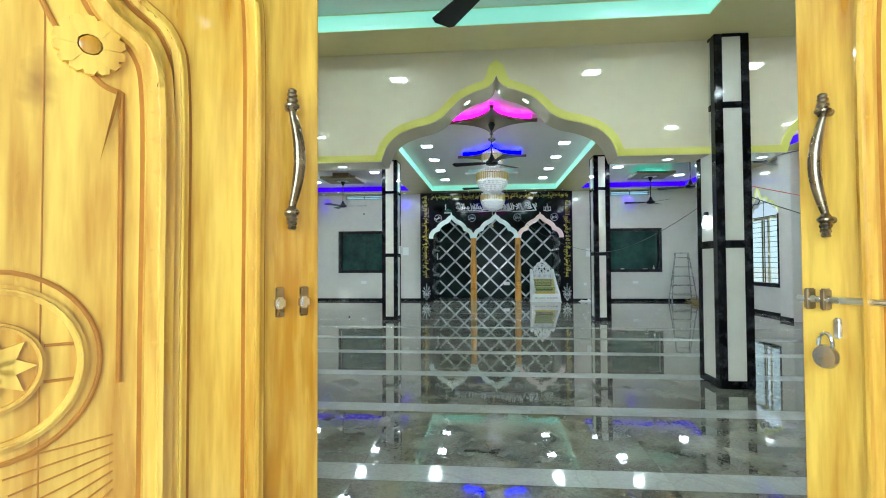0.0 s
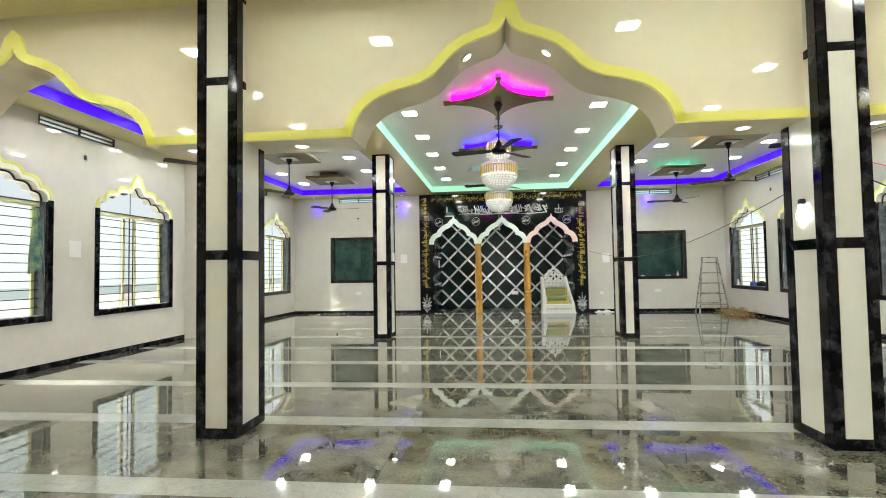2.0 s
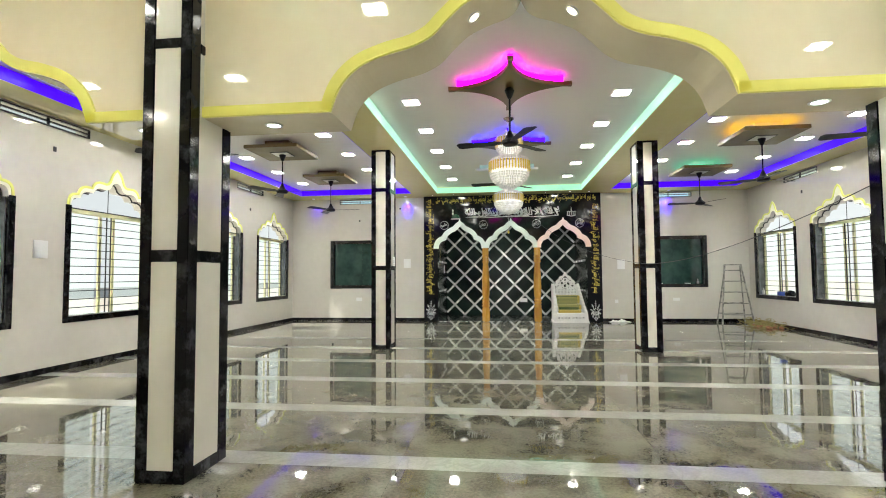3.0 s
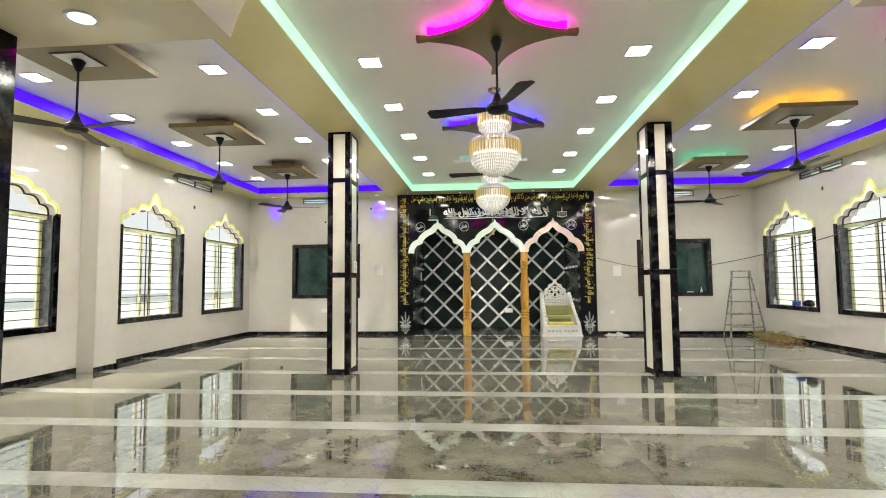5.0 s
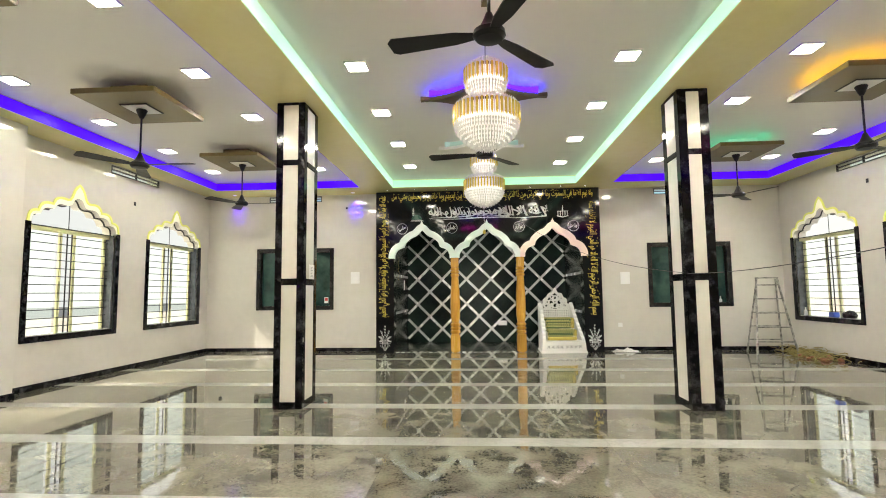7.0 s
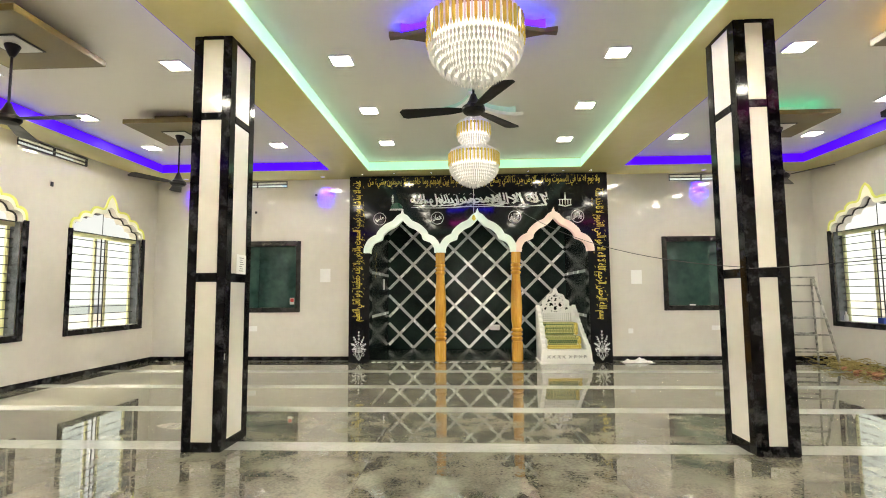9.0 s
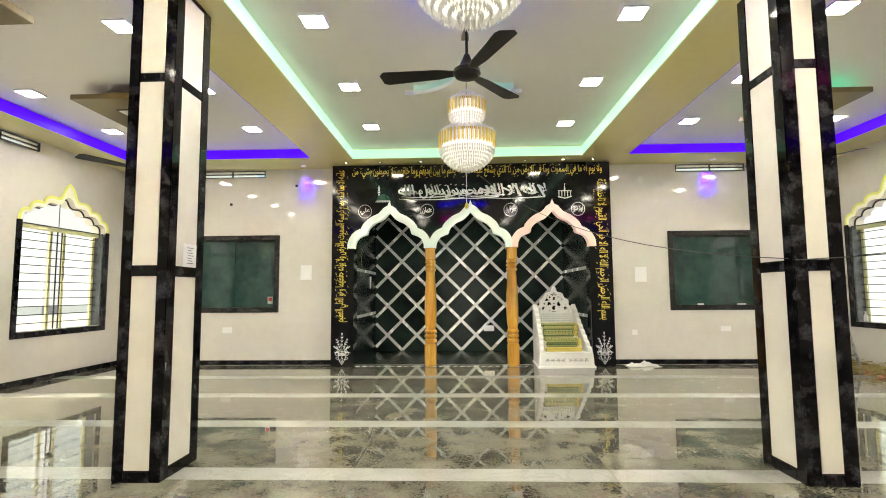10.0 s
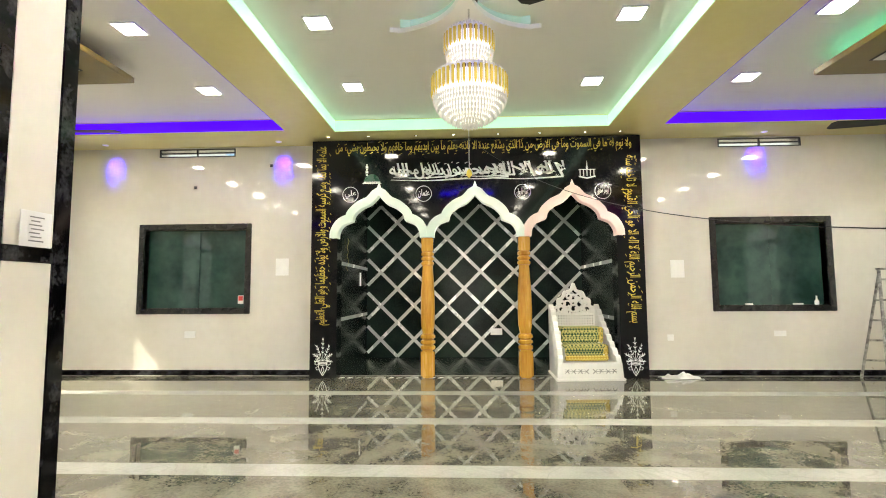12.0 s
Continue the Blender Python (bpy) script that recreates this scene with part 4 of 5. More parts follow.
marks(2.4, 0.25, M_SILVER, Matrix.Translation((-1.16, F - 0.0055, 2.90)), writing, 6, 0.08, 0.011)
for x, word in ((-1.84, "علي"), (-0.75, "عثمان"), (0.70, "عمر فاروق"), (1.86, "ابوبكر صديق")):
    ob = thing("medallion", "round white medallion with a painted sign on the panel", "wall medallion", pose(x, F, 2.68), group="medallions")
    bm = bmesh.new()
    ribbon(bm, [(0.115 * math.cos(2 * math.pi * i / 28), 0.115 * math.sin(2 * math.pi * i / 28)) for i in range(29)], -0.004, 0.004, -0.003, 0.0, False)
    part("ring", bm, M_SILVER, ob)
    lettering("sign", word, 0.17, 0.125, M_SILVER, Matrix.Translation((-0.085, 0, -0.06)), ob, 0.02)
ob = thing("dome_motif", "painted green dome with white minaret on the panel", "wall painting", pose(-1.52, F, 2.84))
bm = bmesh.new()
prism([(0.115 * math.cos(math.pi * i / 14), 0.115 * math.sin(math.pi * i / 14)) for i in range(15)], 0, 0.003, bm, Matrix.Translation((0.0, 0, 0.03)) @ Matrix.Rotation(math.pi / 2, 4, "X"))
part("dome", bm, M_DOME, ob)
bm = bmesh.new()
for z in (0.0, 0.012, 0.024):
    box(bm, -0.14 + z, 0.14 - z, -0.003, 0, z, z + 0.007)
part("steps", bm, M_SILVER, ob)
bm = bmesh.new()
for z, w in ((0.12, 0.014), (0.16, 0.02), (0.20, 0.014), (0.235, 0.018), (0.265, 0.008)):
    box(bm, -0.075 - w, -0.075 + w, -0.005, -0.001, z, z + 0.03)
part("minaret", bm, M_SILVER, ob)
ob = thing("mosque_motif", "painted white building outline on the panel", "wall painting", pose(1.64, F, 2.88))
bm = bmesh.new()
for i in range(5):
    stroke(bm, [(-0.10 + i * 0.05, 0.02), (-0.10 + i * 0.05, 0.12)], 0.012, 0.016, Matrix.Identity(4))
stroke(bm, [(-0.12, 0.02), (0, -0.01), (0.12, 0.02)], 0.02, 0.02, Matrix.Identity(4))
stroke(bm, [(0.0, 0.12), (0.0, 0.25)], 0.03, 0.006, Matrix.Identity(4))
stroke(bm, [(-0.12, 0.12), (0.12, 0.12)], 0.012, 0.012, Matrix.Translation((0, -0.0005, 0)))
part("outline", bm, M_SILVER, ob)
for x in (-2.225, 2.235):
    ob = thing("vase_motif", "white painted vase with sprigs at the panel's foot", "wall painting", pose(x, F, 0.04), group="vase paintings")
    bm = bmesh.new()
    I_ = Matrix.Identity(4)
    for q in (-1, 1):
        stroke(bm, [(0.0, 0.0), (q * 0.035, 0.05), (q * 0.062, 0.12), (q * 0.058, 0.19)], 0.008, 0.008, I_)
        stroke(bm, [(q * 0.055, 0.19), (q * 0.10, 0.20), (q * 0.115, 0.165), (q * 0.085, 0.15), (q * 0.07, 0.17)], 0.008, 0.006, Matrix.Translation((0, -0.0004, 0)))
        stroke(bm, [(q * 0.066, 0.13), (q * 0.105, 0.11), (q * 0.085, 0.08), (q * 0.05, 0.085)], 0.006, 0.005, Matrix.Translation((0, -0.0006, 0)))
        stroke(bm, [(0.0, 0.03), (q * 0.02, 0.08), (0.0, 0.13)], 0.006, 0.006, Matrix.Translation((0, -0.0009, 0)))
    for z, w in ((0.195, 0.075), (0.175, 0.065), (0.155, 0.06)):
        stroke(bm, [(-w, z), (0, z - 0.008), (w, z)], 0.010, 0.010, Matrix.Translation((0, -0.0012, 0)))
    part("vase", bm, M_SILVER, ob)
    bm, r_ = bmesh.new(), random.Random(8)
    for i in range(7):
        a = math.radians(90 + (i - 3) * 24)
        l = 0.13 + 0.17 * (1 - abs(i - 3) / 3)
        tip = lambda t: (l * t * math.cos(a) * (1 - 0.15 * t), 0.205 + l * t * math.sin(a) - 0.05 * t * t * abs(math.cos(a)))
        stroke(bm, [tip(t / 4) for t in range(5)], 0.004, 0.005, Matrix.Translation((0, -0.0003 * (i % 3), 0)))
        for t in (0.4, 0.6, 0.8, 1.0):
            for q in (-1, 1):
                b = a + q * (0.8 if t < 1 else 0.35)
                k_ = r_.uniform(0.026, 0.042)
                x_, z_ = tip(t)
                stroke(bm, [(x_, z_), (x_ + 0.6 * k_ * math.cos(b), z_ + 0.6 * k_ * math.sin(b)), (x_ + k_ * math.cos(b), z_ + k_ * math.sin(b))], 0.014, 0.002, Matrix.Translation((0, -0.001 - 0.0002 * (i % 4), 0)))
    part("sprigs", bm, M_SILVER, ob)

# ---- green boards in the end wall ----
for x0, x1 in ((-5.22, -3.44), (3.47, 5.22)):
    ob = thing("wall_cabinet", "recessed cabinet with black frame and two green marble sliding doors", "cabinet", group="wall cabinets")
    z0, z1, e = 0.92, 2.31, 0.09
    for a, b, c, d in ((x0, x0 + e, z0, z1), (x1 - e, x1, z0, z1), (x0 + e, x1 - e, z0, z0 + e), (x0 + e, x1 - e, z1 - e, z1)):
        part("frame", rounded(a, b, Y1 - 0.02, Y1 + 0.13, c, d, 0.006), M_DARKFRAME, ob)
    c = (x0 + x1) / 2
    part("sliding_door", rounded(x0 + e, c + 0.03, Y1 + 0.10, Y1 + 0.115, z0 + e, z1 - e, 0.002, 1), M_BOARD, ob, "green marble door leaf")
    part("sliding_door", rounded(c - 0.02, x1 - e, Y1 + 0.118, Y1 + 0.13, z0 + e, z1 - e, 0.002, 1), M_BOARD, ob, "green marble door leaf")
    part("back", rounded(x0 + e, x1 - e, Y1 + 0.14, Y1 + 0.20, z0 + e, z1 - e, 0.002, 1), M_DARKFRAME, ob)
ob = thing("sticker", "small red and white sticker on the green cabinet door", "sticker", pose(-3.64, Y1 + 0.1165, 1.07))
part("sheet", rounded(-0.045, 0.045, -0.002, 0, 0, 0.13, 0.0008, 1), M_PAPER, ob)
part("print", rounded(-0.035, 0.035, -0.003, -0.002, 0.05, 0.12, 0.0004, 1), M_RED, ob)
for x, w in ((4.02, 0.12), (4.72, 0.16)):
    ob = thing("chalk", "pale chalk piece lying on the cabinet ledge", "chalk", pose(x, Y1 + 0.06, 1.01), group="chalk pieces")
    part("stick", rounded(-w / 2, w / 2, -0.012, 0.012, 0.0, 0.024, 0.008), M_PAPER, ob)
ob = thing("bottle", "small white bottle standing on the cabinet ledge", "bottle", pose(4.98, Y1 + 0.05, 1.01))
part("body", lathe([(0.028, 0), (0.03, 0.05), (0.012, 0.08), (0.01, 0.13)], 12), M_PAPER, ob, smooth=True)

# ---- fans ----
def fan(name_label, z_top, drop, turn):
    """A ceiling fan; its origin is at the blades."""
    ob = thing("ceiling_fan", name_label, "ceiling fan", group="ceiling fans")
    part("rod", tube([(0, 0, 0.05), (0, 0, drop)], 0.011, 8), M_FANBLK, ob)
    part("canopy", lathe([(0.018, drop - 0.13), (0.035, drop - 0.10), (0.062, drop - 0.03), (0.045, drop)], 16), M_FANBLK, ob, smooth=True)
    part("motor", lathe([(0.03, -0.045), (0.085, -0.035), (0.105, -0.01), (0.10, 0.02), (0.06, 0.05), (0.035, 0.10), (0.02, 0.14)], 20), M_FANBLK, ob, smooth=True)
    for i in range(3):
        a = radians(turn + 120 * i)
        m = Matrix.Rotation(a, 4, "Z")
        bm = bmesh.new()
        prism([(0.08, -0.03), (0.22, -0.06), (0.62, -0.085), (0.655, -0.065), (0.665, 0.04), (0.63, 0.08), (0.22, 0.06), (0.08, 0.03)], -0.003, 0.003, bm, m @ Matrix.Rotation(radians(9), 4, "X"))
        part("blade", bm, M_FANBLK, ob)
    return ob


nave_fan = fan("black three-bladed ceiling fan on a long rod", 3.57, 0.67, 50)
nave_fan.matrix_basis = pose(-0.12, 9.9, 2.90)
copy_thing(nave_fan, pose(-0.11, 12.74, 2.90, 0, 0, 3))
copy_thing(nave_fan, pose(-0.12, 4.35, 2.90, 0, 0, 73))
side_fan = fan("black three-bladed ceiling fan under a brown board", 3.5, 0.69, 12)
SIDE = [(-4.18, 9.80, None), (-4.18, 12.47, None), (-4.18, 15.10, None), (4.02, 9.75, M_MAGENTA), (4.02, 12.52, M_AMBER), (4.07, 15.35, M_GREEN2)]
for i, (x, y, _) in enumerate(SIDE):
    m = pose(x, y, 2.82, 0, 0, (97, -12, -8, 35, 14, 41)[i])
    if i:
        copy_thing(side_fan, m)
    else:
        side_fan.matrix_basis = m

# brown boards above the side fans
for x, y, led in SIDE:
    lit = {None: "", M_MAGENTA: " with pink light behind", M_AMBER: " with amber light behind", M_GREEN2: " with green light behind"}[led]
    ob = thing("ceiling_board", "square brown board hung below the ceiling over a fan" + lit, "ceiling board", pose(x, y, 3.505), group="ceiling boards")
    part("board", rounded(-0.48, 0.48, -0.51, 0.51, 0.0, 0.06, 0.004), M_BROWN, ob)
    part("mount", rounded(-0.22, 0.22, -0.25, 0.25, 0.061, TOP + 0.01 - 3.505, 0.003, 1), M_CEIL if led else M_BROWN, ob)
    part("plate_rim", rounded(-0.168, 0.168, -0.168, 0.168, -0.008, -0.0005, 0.002, 1), M_IRON, ob, "dark rim round the plate")
    part("centre_plate", rounded(-0.15, 0.15, -0.15, 0.15, -0.014, -0.0085, 0.002), M_WHITE, ob, "white square plate")
    for a, b, c, d in () if led is None else ((-0.37, 0.37, -0.40, -0.38), (-0.37, 0.37, 0.38, 0.40), (-0.37, -0.35, -0.375, 0.375), (0.35, 0.37, -0.375, 0.375)):
        bm = bmesh.new()
        box(bm, a, b, c, d, 0.0605, 0.085)
        part("led_strip", bm, led, ob)

# star boards along the middle
def star(mat, led, label, x, y, z=3.57, R=0.75):
    ob = thing("star_board", label, "ceiling board", pose(x, y, z), group="star boards")
    out = []
    for q in range(4):
        a, b = math.pi / 2 * q, math.pi / 2 * (q + 1)
        pa, pb = Vector((math.cos(a), math.sin(a))) * R, Vector((math.cos(b), math.sin(b))) * R
        mid = (pa + pb) * 0.5 * 0.60
        tip = Vector((math.cos(a + math.pi / 2), math.sin(a + math.pi / 2))) * 0.035
        out.append(tuple(pa - tip)); out.append(tuple(pa + tip))
        for i in range(1, 12):
            t = i / 12
            c = (1 - t) ** 2 * pa + 2 * t * (1 - t) * (2 * mid - (pa + pb) / 2) + t * t * pb
            out.append((c.x, c.y))
    out = [(u, v * 1.12) for u, v in out]
    part("board", prism(out, 0.0, 0.045), mat, ob)
    # the mount glows in place of LED light spilling from behind the board
    part("glowing_mount", prism([(u * 0.86, v * 0.86) for u, v in out], 0.046, TOP + 0.01 - z), led, ob, "mount behind the board, made to glow for the hidden LEDs")
    return ob


star(M_BROWN, M_MAGENTA, "brown four-pointed board with magenta light behind", -0.12, 9.9)
star(M_BROWN, M_BLUE2, "brown four-pointed board with blue light behind", -0.11, 12.72)
star(M_CEIL, M_GREENDIM, "white four-pointed board with green light behind", -0.12, 14.85, 3.57, 0.68)
star(M_BROWN, M_VIOLET, "brown four-pointed board with violet light behind", -0.12, 4.35)

# ---- chandeliers ----
def chandelier():
    ob = thing("chandelier", "lit two-tier chandelier of amber and clear crystal rods", "chandelier", group="chandeliers")
    part("rod", tube([(0, 0, 0.86), (0, 0, 1.08)], 0.008, 8), M_STEEL, ob)
    part("ceiling_rose", lathe([(0.02, 1.03), (0.075, 1.07), (0.08, 1.09)], 20), M_BRASS, ob, smooth=True)
    part("lamp_core", lathe([(0.03, 0.045), (0.10, 0.065), (0.17, 0.10), (0.215, 0.135), (0.25, 0.18), (0.268, 0.235), (0.27, 0.395), (0.17, 0.45), (0.07, 0.485), (0.06, 0.52), (0.10, 0.56), (0.15, 0.59), (0.17, 0.635), (0.17, 0.76), (0.09, 0.815), (0.03, 0.845)], 28), M_BULB, ob, "lit frosted core", smooth=True)
    for r, z0, z1, n, w in ((0.31, 0.27, 0.41, 88, 0.019), (0.205, 0.65, 0.775, 58, 0.019)):
        part("ring", hoop(r - 0.012, r - 0.03, z1 - 0.02, z1, 36), M_BRASS, ob)
        me = None
        for i in range(n):
            a = 2 * math.pi * i / n
            if me is None:
                bm = bmesh.new()
                box(bm, r - 0.006, r + 0.006, -w / 2, w / 2, z0 + 0.02, z1)
                bmesh.ops.create_cone(bm, cap_ends=True, segments=4, radius1=0.0015, radius2=w * 0.66, depth=0.035, matrix=Matrix.Translation((r, 0, z0)) @ Matrix.Rotation(math.pi / 4, 4, "Z"))
                o = part("crystal_rod", bm, M_AMBERCR, ob)
                me = o.data
                clear = me.copy()
                clear.transform(Matrix.Diagonal((0.985, 0.6, 1.0, 1.0)))
                clear.materials.clear(); clear.materials.append(M_CRYSTAL)
            else:
                o = new("crystal_rod", clear if i % 2 else me)
                o.parent = ob
            o.rotation_euler = (0, 0, a)
    for nm, rows_ in (("crystal_bowl", ((0.295, 0.215, 72), (0.28, 0.18, 68), (0.255, 0.145, 62), (0.225, 0.112, 54), (0.19, 0.082, 46), (0.15, 0.057, 38), (0.105, 0.037, 28), (0.06, 0.022, 16), (0.02, 0.012, 6))),
                      ("crystal_cap", ((0.285, 0.425, 56), (0.24, 0.45, 48), (0.19, 0.47, 38), (0.14, 0.487, 28), (0.10, 0.505, 20), (0.08, 0.535, 16))),
                      ("crystal_cup", ((0.19, 0.60, 40), (0.165, 0.575, 36), (0.13, 0.555, 28), (0.095, 0.54, 20))),
                      ("crystal_cap", ((0.18, 0.79, 38), (0.14, 0.815, 30), (0.10, 0.84, 22), (0.06, 0.865, 14)))):
        bm = bmesh.new()
        for r, z, n in rows_:
            for i in range(n):
                a = 2 * math.pi * i / n
                h = 0.03
                x, y = r * math.cos(a), r * math.sin(a)
                top, bot = bm.verts.new((x, y, z + h)), bm.verts.new((x, y, z - h))
                mid = [bm.verts.new((x + 0.0115 * math.cos(a + b), y + 0.0115 * math.sin(a + b), z + 0.008)) for b in (0, math.pi / 2, math.pi, 1.5 * math.pi)]
                for j in range(4):
                    bm.faces.new((mid[j], mid[(j + 1) % 4], top)); bm.faces.new((mid[(j + 1) % 4], mid[j], bot))
        tagged(part(nm, bm, M_CRYSTAL, ob), kind="stuff")
    return ob


ch = chandelier()
ch.matrix_basis = pose(-0.11, 11.45, 2.585)
ch2 = copy_thing(ch, pose(-0.09, 14.48, 2.56))
ob = thing("pull_cord", "thin pale cord with a gold tassel below a chandelier", "cord", pose(-0.10, 14.48, 2.15))
part("cord", tube([(0, 0, 0.06), (0, 0, 0.40)], 0.003, 6), M_PAPER, ob)
part("tassel", lathe([(0.006, 0.0), (0.024, 0.02), (0.02, 0.05), (0.006, 0.07)], 10), M_GOLD, ob, smooth=True)

# ---- pulpit chair ----
ob = thing("minbar", "white carved pulpit chair with green and gold cushioned steps", "pulpit", pose(1.56, 17.62, 0, 0, 0, 4))
W = 0.385


def flared(bm):
    """The pulpit widens towards its front foot."""
    for v in bm.verts:
        v.co.x += math.copysign(0.08, v.co.x) * max(0.0, 1 - v.co.y / 0.8) * max(0.0, 1 - v.co.z / 0.95)
    return bm


part("base_step", flared(rounded(-W, W, 0.0, 0.55, 0.0, 0.25, 0.012)), M_WHITE, ob)
part("middle_step", rounded(-W + 0.07, W - 0.07, 0.20, 0.60, 0.251, 0.42, 0.008), M_WHITE, ob)
part("seat_block", rounded(-W + 0.07, W - 0.07, 0.40, 0.80, 0.251, 0.64, 0.008), M_WHITE, ob)
part("plinth", flared(rounded(-W - 0.02, W + 0.02, -0.015, 0.82, 0.0, 0.035, 0.008)), M_WHITE, ob)
for sgn in (-1, 1):
    steps = 8
    out = [(0.03, 0.03), (0.03, 0.26)]
    for i in range(steps):
        y0_, z0_ = 0.03 + 0.68 * i / steps, 0.26 + 0.70 * i / steps
        out += [(y0_ + 0.008, z0_ + 0.045), (y0_ + 0.03, z0_ + 0.078), (y0_ + 0.06, z0_ + 0.084), (y0_ + 0.08, z0_ + 0.080)]
    out += [(0.74, 1.0), (0.77, 1.03), (0.80, 1.0), (0.80, 0.03)]
    m = Matrix.Translation((sgn * (W - 0.035) - 0.035, 0, 0)) @ Matrix(((0, 0, 1, 0), (1, 0, 0, 0), (0, 1, 0, 0), (0, 0, 0, 1)))
    part("side_wing", flared(prism(out, 0.0, 0.07, m=m)), M_WHITE, ob, "scalloped white side wing")
part("cushion", rounded(-W + 0.08, W - 0.08, 0.16, 0.41, 0.42, 0.48, 0.022, 3), M_CUSHG, ob, "green patterned cushion")
part("cushion", rounded(-W + 0.075, W - 0.075, 0.15, 0.20, 0.252, 0.325, 0.014, 3), M_CUSHY, ob, "gold patterned cushion border")
part("cushion", rounded(-W + 0.08, W - 0.14, 0.155, 0.20, 0.327, 0.475, 0.014, 3), M_CUSHG, ob, "green patterned cushion front")
part("cushion", rounded(W - 0.138, W - 0.075, 0.153, 0.20, 0.327, 0.475, 0.014, 3), M_CUSHY, ob, "gold patterned cushion border")
part("cushion", rounded(-W + 0.08, W - 0.14, 0.365, 0.40, 0.482, 0.70, 0.014, 3), M_CUSHG, ob, "green patterned cushion front")
part("cushion", rounded(W - 0.138, W - 0.075, 0.363, 0.40, 0.482, 0.71, 0.014, 3), M_CUSHY, ob, "gold patterned cushion border")
part("cushion", rounded(-W + 0.08, W - 0.08, 0.40, 0.72, 0.641, 0.71, 0.022, 3), M_CUSHG, ob, "green patterned seat cushion")
back = part("backrest", rounded(-W + 0.07, W - 0.07, 0.745, 0.80, 0.64, 0.89, 0.006), M_WHITE, ob, "white back panel with pierced band")
for i in range(15):
    for j in range(4):
        cx, cz = -0.28 + i * 0.04, 0.735 + j * 0.04
        bm = prism([(-0.012, 0), (0, -0.012), (0.012, 0), (0, 0.012)], 0, 0.004, m=Matrix.Translation((cx, 0.7448, cz)) @ Matrix.Rotation(math.pi / 2, 4, "X"))
        part("pierced_hole", bm, M_INK, back)
# pierced crown: a rim, a finial and scrolls
crown = bmesh.new()
rim = spline([(0.82 * a_, b_) for a_, b_ in [(-0.37, 0.89), (-0.38, 0.98), (-0.31, 1.01), (-0.30, 1.10), (-0.22, 1.14), (-0.17, 1.22), (-0.06, 1.25), (0.0, 1.35), (0.06, 1.25), (0.17, 1.22), (0.22, 1.14), (0.30, 1.10), (0.31, 1.01), (0.38, 0.98), (0.37, 0.89)]], 5)
ribbon(crown, rim, -0.035, 0.012, 0.75, 0.79, False)
part("crown_rim", crown, M_WHITE, ob, "scalloped rim of the crown")
crown = bmesh.new()
rs = random.Random(5)
for cx, cz, r in ((-0.24, 0.95, 0.07), (0.24, 0.95, 0.07), (-0.12, 1.03, 0.075), (0.12, 1.03, 0.075), (0.0, 0.96, 0.075), (0.0, 1.12, 0.07), (-0.10, 0.92, 0.04), (0.10, 0.92, 0.04), (0.2, 1.05, 0.05), (-0.2, 1.05, 0.05), (0.09, 1.15, 0.05), (-0.09, 1.15, 0.05), (0.17, 0.93, 0.045), (-0.17, 0.93, 0.045), (0.0, 1.05, 0.045)):
    a0, cx = rs.uniform(0, 6), cx * 0.82
    ribbon(crown, [(cx + r * (1 - 0.55 * i / 14) * math.cos(a0 + i * 0.55), cz + r * (1 - 0.55 * i / 14) * math.sin(a0 + i * 0.55)) for i in range(15)], -0.014, 0.014, 0.757 + 0.0007 * rs.random(), 0.783, False)
part("crown_scrolls", crown, M_WHITE, ob, "pierced scrollwork of the crown")
orn = bmesh.new()
for sgn in (-1, 1):
    for i in range(4):
        cx = sgn * (0.06 + i * 0.09)
        stroke(orn, [(cx - 0.03 * sgn, 0.07), (cx, 0.10 + 0.02 * (i % 2)), (cx + 0.03 * sgn, 0.13)], 0.012, 0.004, Matrix.Translation((0, -0.001, 0)))
        stroke(orn, [(cx - 0.03 * sgn, 0.13), (cx, 0.10), (cx + 0.03 * sgn, 0.07)], 0.012, 0.004, Matrix.Translation((0, -0.0015, 0)))
    stroke(orn, [(sgn * 0.05, 0.10), (sgn * 0.36, 0.10)], 0.006, 0.006, Matrix.Translation((0, -0.0005, 0)))
bmesh.ops.translate(orn, verts=orn.verts, vec=(0, 0, 0.03))
part("front_ornament", orn, M_INK, ob, "dark inlaid flower ornament")

